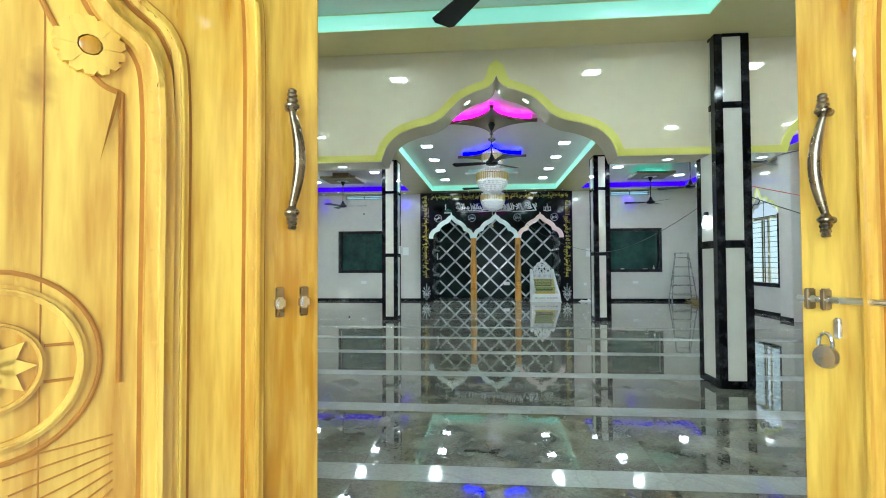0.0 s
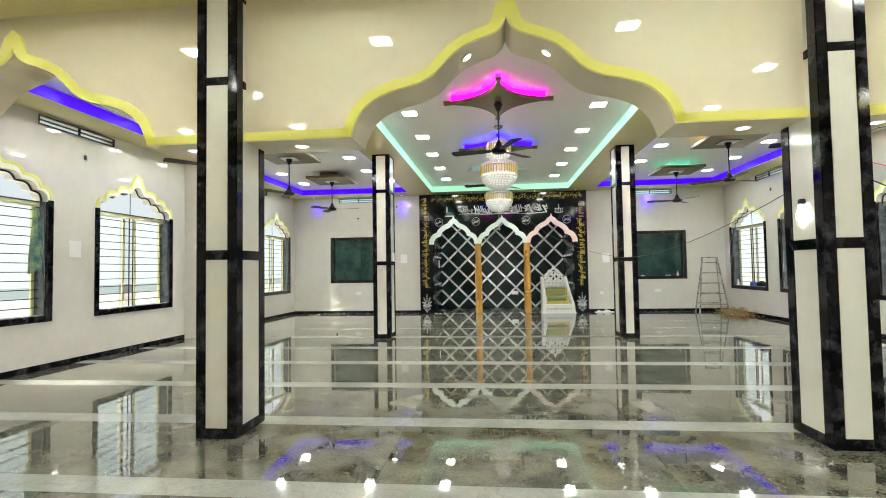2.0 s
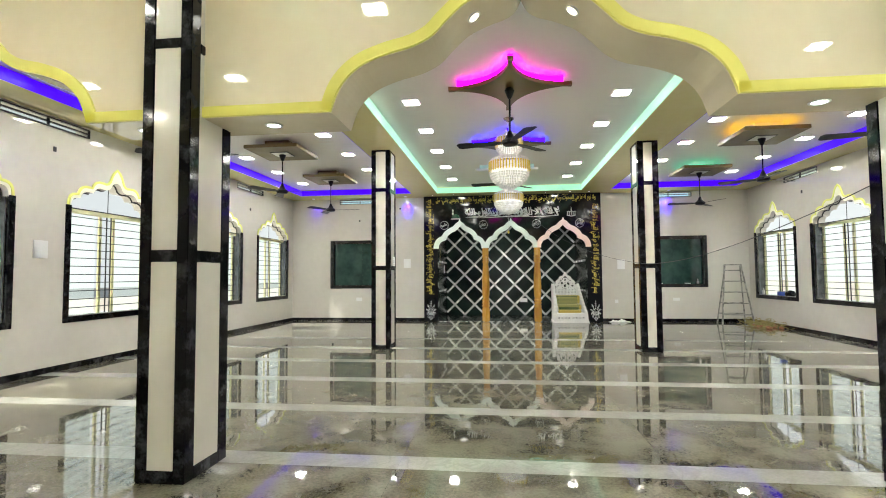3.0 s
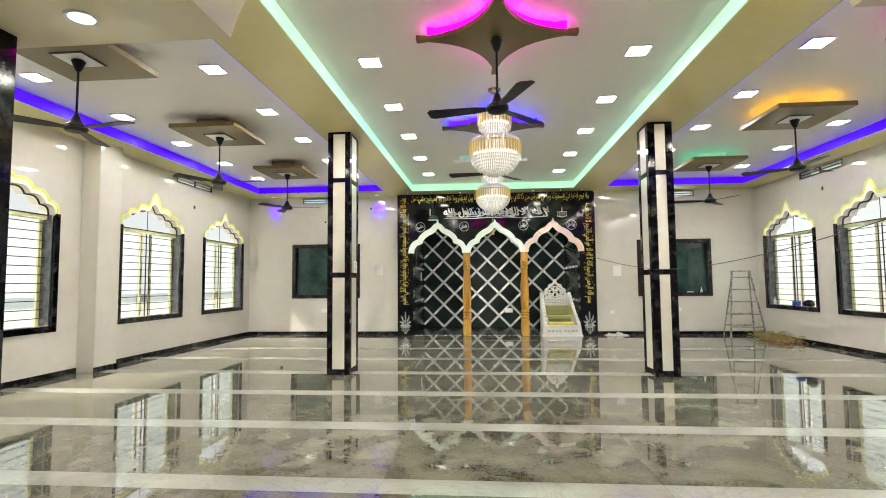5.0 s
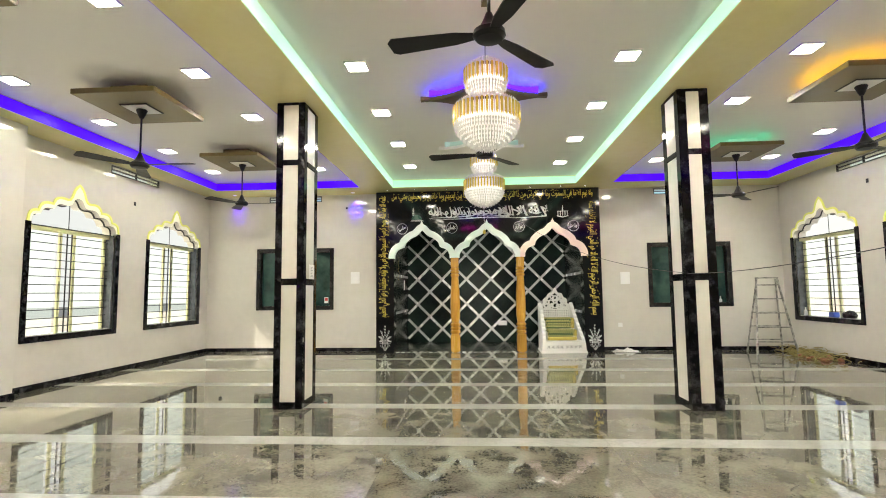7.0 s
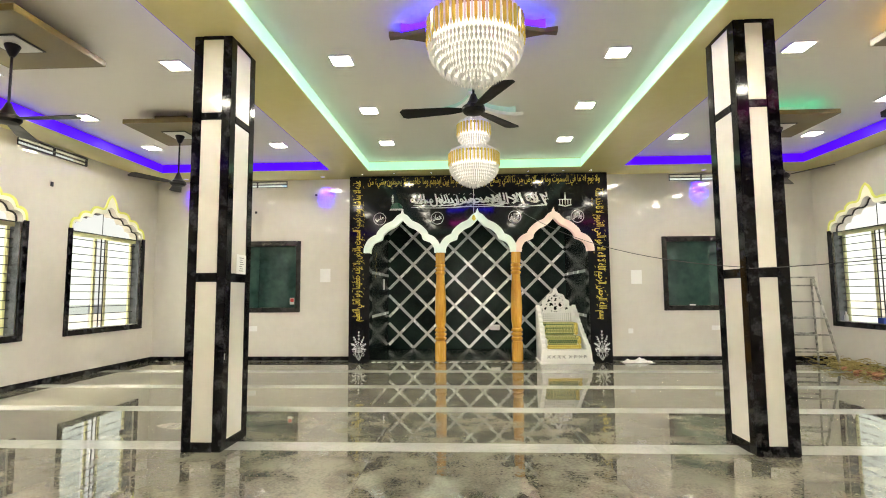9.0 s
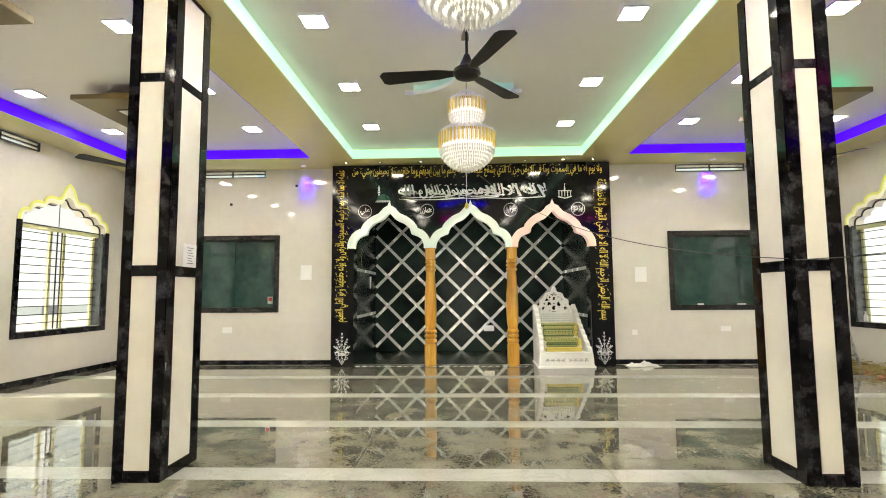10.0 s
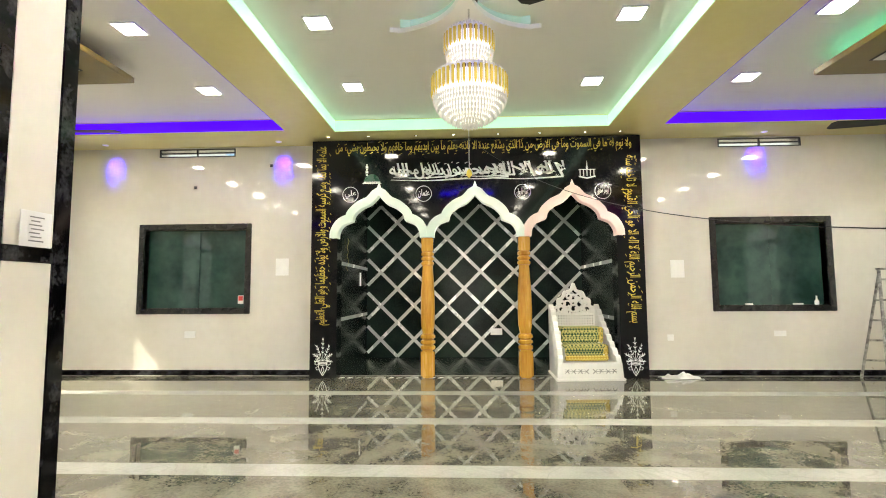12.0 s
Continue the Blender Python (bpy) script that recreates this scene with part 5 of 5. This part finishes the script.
# ---- entrance doors ----
def door_leaf(name, edge, hinge, sgn, label, wide=1.0, tall=1.0, drop=0.0):
    """A carved leaf; local u runs from the free edge to the hinge, the outer face looks along -v."""
    d = (Vector(hinge) - Vector(edge)).normalized()
    L = 1.10
    ob = thing(name, label, "door", kind="structure")
    # local axes: u along the leaf, v into the room's side, z up
    v = Vector((d.y, -d.x)) if sgn > 0 else Vector((-d.y, d.x))
    ob.matrix_basis = Matrix(((d.x * wide, v.x, 0, edge[0]), (d.y * wide, v.y, 0, edge[1]), (0, 0, tall, drop), (0, 0, 0, 1)))
    part("leaf", rounded(0, L, 0.0, 0.045, (0.012 - drop) / tall, (DOORH - 0.02 - drop) / tall, 0.004), M_DOOR, ob)
    def band(line, w, h, nm, mat=M_DOOR):
        bm = bmesh.new()
        ribbon(bm, line, -w / 2, w / 2, -h, 0.001, False)
        bmesh.ops.recalc_face_normals(bm, faces=bm.faces)
        bevel_edges = [e for e in bm.edges if len(e.link_faces) == 2 and all(abs(x.co.y + h) < 1e-5 for x in e.verts)]
        bmesh.ops.bevel(bm, geom=bevel_edges, offset=min(w, h) * 0.45, segments=2, affect="EDGES")
        part(nm, bm, mat, ob, smooth=True)
    c = L / 2
    # three nested mouldings with shouldered heads
    for u0, top, bot, w, h, shoulder in ((0.148, 2.12, 0.28, 0.034, 0.030, 0.09), (0.288, 1.97, 0.40, 0.024, 0.022, 0.085), (0.325, 1.93, 0.44, 0.046, 0.042, 0.085)):
        k2 = c - u0
        left = spline([(u0, bot), (u0, (bot + top) / 2 - 0.1), (u0, top - 0.42), (u0 + 0.02, top - 0.30), (u0 + shoulder, top - 0.24), (u0 + shoulder + 0.05, top - 0.12), (c, top)], 6)
        line = left + [(2 * c - a, b) for a, b in left[::-1][1:]]
        band(line, w, h, "moulding")
        # orange-brown lines paint the shade in the creases along each moulding
        for e0, e1 in ((-w / 2 - 0.007, -w / 2 + 0.001), (w / 2 - 0.001, w / 2 + 0.007)):
            bm = bmesh.new()
            ribbon(bm, line, e0, e1, -0.0022, 0.001, False)
            part("moulding_groove", bm, M_GROOVE, ob, "darker line beside the moulding, shade put into its colour")
        band([(u0, bot), (2 * c - u0, bot)], w, h * 0.98, "moulding")
    # inner panel with a curved head
    u0 = 0.383
    head = spline([(u0, 1.54), (u0 + 0.04, 1.56), (c - 0.06, 1.66), (c, 1.84)], 6)
    band([(u0, 1.016), *head] + [(2 * c - a, b) for a, b in head[::-1]] + [(2 * c - u0, 1.016)], 0.009, 0.007, "panel_edge", M_GROOVE)
    # central medallion with a star and cross ties
    for r, w, h in ((0.115, 0.016, 0.014), (0.14, 0.008, 0.006), (0.062, 0.010, 0.014)):
        band([(c + r * math.cos(2 * math.pi * i / 40), 1.064 + 1.1 * r * math.sin(2 * math.pi * i / 40)) for i in range(41)], w, h, "medallion_ring", M_GROOVE if r > 0.13 else M_DOOR)
    bm = bmesh.new()
    for i in range(8):
        a = 2 * math.pi * i / 8
        prism([(0.0, 0.0), (0.016, 0.022), (0.0, 0.056), (-0.016, 0.022)], 0, 0.007, bm, Matrix.Translation((c, 0.0, 1.064)) @ Matrix.Rotation(math.pi / 2, 4, "X") @ Matrix.Rotation(a, 4, "Z"))
    part("medallion_star", bm, M_DOOR, ob)
    for dz in (-0.03, 0.03):
        for q in (-1, 1):
            band([(c + q * 0.064, 1.064 + dz), (c + q * 0.108, 1.064 + dz)], 0.005, 0.004, "medallion_tie", M_GROOVE)
    # fan-shaped flutes under the medallion
    for q in (-1, 1):
        for i in range(8):
            a = radians(8 + i * 8)
            band([(c + q * (0.16), 0.925 - i * 0.016), (c + q * (0.16 - 0.15 * math.cos(a)), 0.925 - i * 0.016 - 0.15 * math.sin(a) * 0.55)], 0.0028, 0.002, "flute", M_GROOVE)
    # rosettes
    for u, z in ((0.431, 1.613), (2 * c - 0.431, 1.613)):
        bm = bmesh.new()
        for i in range(14):
            a = 2 * math.pi * i / 14
            prism([(-0.007, 0.018), (0.007, 0.018), (0.0115, 0.042), (0.006, 0.052), (-0.006, 0.052), (-0.0115, 0.042)], 0, 0.012 + 0.0012 * (i % 2), bm, Matrix.Translation((u, 0, z)) @ Matrix.Rotation(math.pi / 2, 4, "X") @ Matrix.Rotation(a, 4, "Z"))
        rose = part("rosette", bm, M_DOOR, ob)
        part("rosette_centre", lathe([(0.017, 0), (0.016, 0.013), (0.008, 0.017)], 16, Matrix.Translation((u, 0, z)) @ Matrix.Rotation(math.pi / 2, 4, "X")), M_DOOR, rose, smooth=True)
    # board joint
    part("board_joint", rounded(0.49, 0.4925, -0.0012, 0.001, 0.5, 2.0, 0.0004, 1), M_GROOVE, ob)
    # pull handle
    u, z0, z1 = 0.074, 1.303, 1.615
    n = 14
    pts = [(u - 0.012 * math.sin(math.pi * i / n) * 1.0, -0.026 - 0.013 * math.sin(math.pi * i / n), z0 + 0.05 + (z1 - z0 - 0.10) * i / n) for i in range(n + 1)]
    rads = [0.0075 + 0.0055 * math.sin(math.pi * i / n) for i in range(n + 1)]
    handle = part("handle", tube(pts, rads, 12), M_BRASS, ob, "antique brass pull handle", True)
    for z, q in ((z0, 1), (z1, -1)):
        prof = [(0.007, 0.0), (0.010, 0.004), (0.008, 0.008), (0.0115, 0.013), (0.009, 0.018), (0.013, 0.024), (0.010, 0.030), (0.0165, 0.036), (0.0165, 0.040), (0.010, 0.047), (0.0075, 0.052)]
        part("handle_end", lathe(prof, 14, Matrix.Translation((u, -0.026, z)) @ (Matrix.Identity(4) if q > 0 else Matrix.Rotation(math.pi, 4, "X"))), M_BRASS, handle, smooth=True)
        part("handle_post", tube([(u, 0.0, z + q * 0.038), (u, -0.026, z + q * 0.038)], 0.008, 10), M_BRASS, handle, smooth=True)
    return ob


left_leaf = door_leaf("door_1", (-0.601, 2.751), (-1.479, 1.792), 1, "half-open carved teak door leaf with brass pull handle", 1.18, 1.137, -0.144)
right_leaf = door_leaf("door_2", (0.566, 2.684), (1.045, 1.70), -1, "half-open carved teak door leaf with bolt and padlock")
# bolt keepers on one leaf, the bolt and padlock on the other
for u in (0.091, 0.036):
    kp = part("bolt_keeper", rounded(u - 0.010, u + 0.010, -0.004, 0.0, 1.110, 1.176, 0.002), M_BRASS, left_leaf, "brass bolt keeper")
    part("keeper_loop", rounded(u - 0.006, u + 0.016, -0.024, -0.0035, 1.129, 1.155, 0.005), M_STEEL, kp)
bolt = part("bolt", tube([(0.004, -0.016, 1.168), (0.30, -0.016, 1.168)], 0.0075, 12), M_STEEL, right_leaf, "steel sliding bolt", True)
for u in (0.028, 0.062, 0.28):
    part("bolt_bracket", rounded(u - 0.006, u + 0.006, -0.026, 0.0, 1.145, 1.192, 0.003), M_BRASS, bolt)
hasp = part("hasp", rounded(0.074, 0.088, -0.012, 0.0, 1.085, 1.13, 0.003), M_STEEL, right_leaf, "steel hasp")
lock = part("padlock", lathe([(0.001, -0.009), (0.024, -0.008), (0.027, 0.0), (0.024, 0.008), (0.001, 0.009)], 20, Matrix.Translation((0.064, -0.020, 1.045)) @ Matrix.Rotation(math.pi / 2, 4, "X")), M_STEEL, right_leaf, "round steel padlock", True)
part("shackle", tube([(0.064 + 0.015 * math.cos(math.pi * i / 10), -0.020, 1.068 + 0.028 * math.sin(math.pi * i / 10)) for i in range(11)], 0.004, 8), M_STEEL, lock, smooth=True)
bm = bmesh.new()
for a, b, c, d in ((DOOR0, DOOR0 + 0.02, 0, DOORH), (DOOR1 - 0.02, DOOR1, 0, DOORH), (DOOR0 + 0.02, DOOR1 - 0.02, DOORH - 0.02, DOORH)):
    box(bm, a, b, Y0 - WT + 0.002, Y0 - 0.05, c, d)
structure("door_frame", bm, M_DOOR, "varnished timber door frame round the entrance", "door frame")

# ---- ladder, rubble and other loose things ----
ob = thing("step_ladder", "worn aluminium step ladder standing open in the corner", "ladder", pose(5.62, 17.55, 0, 0, 0, -8))
for q in (-1, 1):
    part("front_rail", tube([(q * 0.36, -0.33, 0.0), (q * 0.19, 0.0, 1.50)], 0.021, 8), M_ALULAD, ob)
    part("rear_rail", tube([(q * 0.33, 0.30, 0.0), (q * 0.17, 0.02, 1.48)], 0.018, 8), M_ALULAD, ob)
for i in range(5):
    t = (i + 0.9) / 5.4
    x, y, z = 0.36 - 0.17 * t, -0.33 + 0.33 * t, 1.5 * t
    part("tread", rounded(-x, x, y - 0.03, y + 0.04, z - 0.012, z + 0.012, 0.004), M_ALULAD, ob)
    x, y = 0.33 - 0.16 * t, 0.30 - 0.28 * t
    part("rear_bar", tube([(-x, y, z), (x, y, z)], 0.014, 8), M_ALULAD, ob)
part("top_cap", rounded(-0.2, 0.2, -0.05, 0.06, 1.49, 1.515, 0.006), M_ALULAD, ob)

rr = random.Random(3)
bm = bmesh.new()
for i in range(420):
    x, y = 5.98 + rr.gauss(0, 0.13), 17.0 + rr.gauss(0, 0.38)
    x = min(x, 6.22); z = 0.006 + max(0, rr.gauss(0.05, 0.05))
    l, a, b = rr.uniform(0.05, 0.16), rr.uniform(0, 6.28), rr.uniform(-0.25, 0.4)
    d = Vector((math.cos(a) * math.cos(b), math.sin(a) * math.cos(b), math.sin(b))) * l
    p = Vector((x, y, z))
    q = p + d
    q.z = max(q.z, 0.004); q.x = min(q.x, 6.24)
    tube([p, (p + q) / 2 + Vector((0, 0, 0.008)), q], rr.uniform(0.003, 0.007), 4, bm)
tagged(link("straw_litter", bm, M_STRAW), "heap of dry yellow straw and twigs by the wall", "litter", kind="stuff")
for i in range(14):
    x, y, s = 5.95 + rr.uniform(-0.2, 0.22), 16.55 + rr.uniform(-0.28, 0.5), rr.uniform(0.025, 0.07)
    bm = bmesh.new()
    bmesh.ops.create_icosphere(bm, subdivisions=1, radius=s)
    for v_ in bm.verts:
        v_.co *= rr.uniform(0.75, 1.15)
        v_.co.z = max(v_.co.z * 0.7, -s * 0.45)
    bmesh.ops.translate(bm, verts=bm.verts, vec=(x, y, s * 0.45))
    tagged(link("rubble_piece", bm, M_RUBBLE), "broken reddish brick piece lying on the floor", "rubble", group="rubble pieces")
bm = bmesh.new()
bmesh.ops.create_grid(bm, x_segments=26, y_segments=12, size=0.5)
for v_ in bm.verts:
    x, y = v_.co.x, v_.co.y
    f = max(0.0, 1 - (abs(x) * 2) ** 3) * max(0.0, 1 - (abs(y) * 2) ** 2)
    v_.co = Vector((x * 0.52 + 0.02 * math.sin(9 * y), y * 0.2 + 0.02 * math.sin(8 * x), 0.004 + f * (0.045 + 0.03 * math.sin(13 * x + 5 * y) + 0.015 * math.sin(31 * x))))
bmesh.ops.solidify(bm, geom=list(bm.faces), thickness=0.003)
cl = link("cloth_bundle", bm, M_PAPER, True)
cl.location = (2.86, 17.85, 0.004)
tagged(cl, "crumpled white cloth lying at the foot of the wall", "cloth")

# hanging cloth at the first west window
bm = bmesh.new()
bmesh.ops.create_grid(bm, x_segments=10, y_segments=24, size=0.5)
for v_ in bm.verts:
    x, y = v_.co.x, v_.co.y
    wd = 0.07 + 0.16 * (0.5 - y)
    v_.co = Vector((0.025 * math.sin(x * 14 + y * 3) + 0.01, x * wd + 0.03 * (0.5 - y), y * 0.85 - 0.1 * abs(x) * (0.5 - y)))
bmesh.ops.solidify(bm, geom=list(bm.faces), thickness=0.003)
cl = link("hanging_cloth", bm, M_CLOTH, True)
cl.location = (XL - 0.05, 9.22, 1.78)
tagged(cl, "teal and yellow printed cloth hanging on the window grille", "cloth")

# things on the sills
for nm, lab, x, y, r, h, mat in (("bottle", "small white bottle on the window sill", XR + 0.06, 17.55, 0.03, 0.15, M_PAPER), ("plastic_box", "blue plastic box on the window sill", XR + 0.07, 16.75, 0.06, 0.09, M_BLUEPL), ("bottle", "blue plastic bottle on the window sill", XR + 0.06, 11.9, 0.04, 0.22, M_BLUEPL)):
    ob = thing(nm, lab, "bottle" if nm == "bottle" else "box", pose(x, y, SILL + FRM + 0.013))
    if nm == "bottle":
        part("body", lathe([(r, 0), (r, h * 0.6), (r * 0.4, h * 0.8), (r * 0.35, h * 0.95)], 14), mat, ob, smooth=True)
        part("cap", lathe([(r * 0.42, h * 0.95), (r * 0.42, h * 1.05)], 12), M_PAPER, ob)
    else:
        part("body", rounded(-r, r, -r, r, 0, h, 0.006), mat, ob)
bm = bmesh.new()
bmesh.ops.create_icosphere(bm, subdivisions=3, radius=0.11)
for v_ in bm.verts:
    v_.co = v_.co * (1 + 0.18 * noise.noise(v_.co * 14))
    v_.co.z = max(v_.co.z * 0.75, -0.05)
cl = link("dark_bag", bm, M_DARKFRAME, True)
cl.location = (XR + 0.075, 16.35, SILL + FRM + 0.065)
tagged(cl, "crumpled dark plastic bag on the window sill", "bag")

# wires, lamp and small fittings
def wire(pts, mat, label, r=0.004):
    ob = link("cable", tube(pts, r, 6), mat, True)
    tagged(ob, label, "cable", group="loose cables")


def sag(a, b, d, n=14):
    a, b = Vector(a), Vector(b)
    return [a.lerp(b, i / n) - Vector((0, 0, d * 4 * (i / n) * (1 - i / n))) for i in range(n + 1)]


wire(sag((2.06, 12.485, 1.46), (0.08, 17.82, 3.373), 0.34, 20), M_IRON, "thin black cable slung from a column to the niche wall", 0.0035)
wire(sag((2.10, 7.0, 1.87), (2.06, 12.49, 1.455), 0.15), M_IRON, "thin black cable slung between two columns", 0.0035)
wire(sag((2.44, 6.9, 1.93), (6.26, 9.0, 1.45), 0.10), M_IRON, "thin black cable slung from a column to a window", 0.005)
wire(sag((2.44, 6.85, 2.02), (6.26, 8.4, 1.72), 0.05), M_RED, "thin red cable slung from a column to a window", 0.004)
ob = thing("wall_lamp", "lit white bulb in a dark holder on the column", "lamp", pose(2.104, 6.93, 1.66))
part("holder", rounded(-0.05, 0.0, -0.025, 0.025, 0.06, 0.10, 0.006), M_IRON, ob)
part("bulb", lathe([(0.008, -0.07), (0.03, -0.055), (0.034, -0.02), (0.018, 0.03), (0.016, 0.06)], 16, Matrix.Translation((-0.04, 0, 0))), glow("column_bulb", (1, 0.98, 0.95), 9.0), ob, smooth=True)

for m, lab in ((pose(-2.183, 12.74, 1.455, 0, 0, 90), "printed white notice on the column"),):
    ob = thing("notice", lab, "notice", m)
    part("sheet", rounded(-0.09, 0.09, -0.003, 0.0, 0.0, 0.17, 0.001, 1), M_PAPER, ob)
    for i in range(7):
        part("text_line", rounded(-0.04 + 0.01 * (i % 2), 0.045 - 0.012 * (i % 3), -0.0036, -0.003, 0.025 + i * 0.019, 0.031 + i * 0.019, 0.0001, 1), M_INK, ob)


def plate(nm, lab, cat, m, w, h, mat=M_WHITE, group=""):
    ob = thing(nm, lab, cat, m, group)
    part("cover", rounded(-w / 2, w / 2, -0.012, -0.0005, 0, h, 0.003), mat, ob)
    return ob


for x, z, w, h in ((-4.36, 0.56, 0.17, 0.10), (4.4, 0.56, 0.17, 0.08), (-2.95, 1.50, 0.20, 0.26), (2.98, 1.42, 0.20, 0.26), (2.84, 0.50, 0.09, 0.09)):
    plate("switch_plate", "white electrical plate on the cream end wall", "switch", pose(x, Y1, z), w, h, M_WHITE, "switch plates")
plate("switch_plate", "white electrical box on the cream side wall", "switch", pose(XL, 9.83, 1.55, 0, 0, 90), 0.22, 0.24, M_WHITE, "switch plates")
for x, z in ((-4.35, 2.86), (-3.15, 3.19)):
    plate("socket_hole", "small black square socket on the end wall", "socket", pose(x, Y1, z), 0.045, 0.045, M_IRON, "black sockets")
for y, z in ((10.0, 3.03), (15.52, 2.90)):
    plate("socket_hole", "small black square socket on the side wall", "socket", pose(XL, y, z, 0, 0, 90), 0.05, 0.07, M_IRON, "black sockets")
plate("socket_hole", "small black square socket on the side wall", "socket", pose(XR, 15.6, 3.02, 0, 0, -90), 0.05, 0.07, M_IRON, "black sockets")

ob = plate("socket", "white socket on the niche wall", "socket", pose(0.42, NY - 0.011, 0.42), 0.22, 0.12)
lens_small = glow("small_downlight_lens", (1.0, 0.97, 0.9), 14.0)
# small downlights along the end border and coloured spots over the side bays
for i, x in enumerate((-2.15, -1.55, -0.85, -0.3, 0.35, 0.95, 1.6, 2.1)):
    ob = thing("downlight", "tiny round downlight in the ceiling border", "downlight", pose(x, 17.70, SOF), group="small downlights")
    part("rim", hoop(0.024, 0.014, -0.004, -0.0005, 16), M_STEEL, ob)
    part("lens", lathe([(0.013, -0.003), (0.013, -0.0005)], 12), lens_small, ob)
for x in (-5.65, -2.95, 4.2):
    ob = thing("spotlight", "small round spotlight with violet beam in the border", "spotlight", pose(x, 17.85, SOF), group="violet spotlights")
    part("rim", hoop(0.045, 0.03, -0.012, -0.0005, 18), M_WHITE, ob)
    part("lens", lathe([(0.028, -0.009), (0.028, 0.0)], 14), M_VIOLET, ob)
    d = bpy.data.lights.new("violet_spot", "SPOT")
    d.energy, d.color, d.spot_size, d.spot_blend, d.shadow_soft_size = 75.0, (0.028, 0.0, 1.0), radians(50), 0.9, 0.02
    o = new("violet_spot", d)
    o.matrix_basis = look((x, 17.85, SOF - 0.03), (x, Y1, SOF - 0.30))
# a pair of warm spots in the arch's soffit
for x in (-0.40, 0.25):
    ob = thing("spotlight", "small warm spotlight in the arch soffit", "spotlight", pose(x, 7.05, ogee_at(-0.075)(x) - 0.004, 0, 35 if x > 0 else -35), group="arch spotlights")
    part("rim", hoop(0.05, 0.035, -0.008, 0.006, 18), M_WHITE, ob)
    part("lens", lathe([(0.034, -0.006), (0.034, 0.006)], 14), glow("warm_spot_lens", (1.0, 0.85, 0.6), 14.0), ob)

# round downlights under the cross beam, beside the columns
lens_mat = glow("beam_downlight_lens", (0.90, 1.0, 0.94), 5.0)
for x in (-2.77, -1.81, 1.74, 2.70):
    ob = thing("downlight", "round lit downlight under the arched beam", "downlight", pose(x, 7.06, BEAMZ), group="beam downlights")
    part("rim", hoop(0.062, 0.046, -0.006, -0.001, 24), M_WHITE, ob)
    part("lens", lathe([(0.045, -0.004), (0.045, -0.001)], 20), lens_mat, ob)
ob = thing("cover_plate", "round ochre cover plate on the lowered ceiling border", "cover plate", pose(-2.34, 9.07, SOF))
part("disc", lathe([(0.125, -0.012), (0.135, -0.008), (0.135, -0.001)], 32), M_CREAM, ob, smooth=True)

# worn silver tape on a column's edge, a switch and a loose cable in the niche, a pebble
ob = thing("tape_strip", "worn silver tape stuck on the column's black edge", "tape", pose(-2.478, 12.499, 0))
for z0, z1 in ((1.18, 1.30), (1.305, 1.46), (1.47, 1.66), (1.68, 1.86)):
    part("tape_piece", rounded(-0.035, 0.038, -0.003, 0.0, z0, z1, 0.001, 1), M_PIPE, ob)
ob = thing("tape_strip", "short silver tape stuck on the column's black edge", "tape", pose(-2.222, 12.499, 0.74))
part("tape_piece", rounded(-0.04, 0.035, -0.003, 0.0, 0.0, 0.05, 0.001, 1), M_PIPE, ob)
plate("switch_plate", "white switch box on the dark niche side wall", "switch", pose(NX0 + 0.001, 19.55, 1.35, 0, 0, 90), 0.10, 0.24, M_WHITE, "switch plates")
wire([(NX0 + 0.02 + 0.012 * math.sin(i * 1.3), 18.5 + 0.03 * math.sin(i * 0.8), 2.1 - 0.035 * i) for i in range(16)], M_STRAW, "thin tangled cable hanging in the niche", 0.003)
bm = bmesh.new()
bmesh.ops.create_icosphere(bm, subdivisions=2, radius=0.022)
for v_ in bm.verts:
    v_.co.z = max(v_.co.z * 0.8, -0.012)
bmesh.ops.translate(bm, verts=bm.verts, vec=(-3.42, 13.05, 0.012))
tagged(link("pebble", bm, M_IRON, True), "small dark lump lying on the polished floor", "litter")


# ---- floor pieces ----
def slab_mesh(name, w, d, mat):
    bm = bmesh.new()
    g, e = 0.0008, 0.0015
    lo = [bm.verts.new((x, y, -0.012)) for x, y in ((g, g), (w - g, g), (w - g, d - g), (g, d - g))]
    hi = [bm.verts.new((x, y, 0.0)) for x, y in ((g, g), (w - g, g), (w - g, d - g), (g, d - g))]
    for i in range(4):
        bm.faces.new((lo[i], lo[(i + 1) % 4], hi[(i + 1) % 4], hi[i]))
    bm.faces.new(hi)
    me = bpy.data.meshes.new(name)
    bm.to_mesh(me); bm.free()
    me.materials.append(mat)
    return me


cols = 7
cw = (XR - XL) / cols
first_y = Y0 - WT
k = 0
rows = []
edge = first_y
while edge < Y1:
    s0 = STRIPE0 + PITCH * k - SW / 2
    k += 1
    if s0 + SW <= first_y:
        continue
    s0 = max(s0, first_y)
    s1 = min(s0 + SW, Y1)
    if s0 > edge:
        rows.append((edge, min(s0, Y1), "floor_slab", M_FLOOR))
    if s0 < Y1:
        rows.append((s0, s1, "marble_stripe", M_STRIPE))
    edge = max(s1, edge)
meshes = {}
for y0, y1, nm, mat in rows:
    key = (nm, round(y1 - y0, 3))
    if key not in meshes:
        meshes[key] = slab_mesh(nm, cw, y1 - y0, mat)
    for i in range(cols):
        ob = new(nm, meshes[key])
        ob.parent = floor
        ob.location = (XL + i * cw, y0, 0.0)
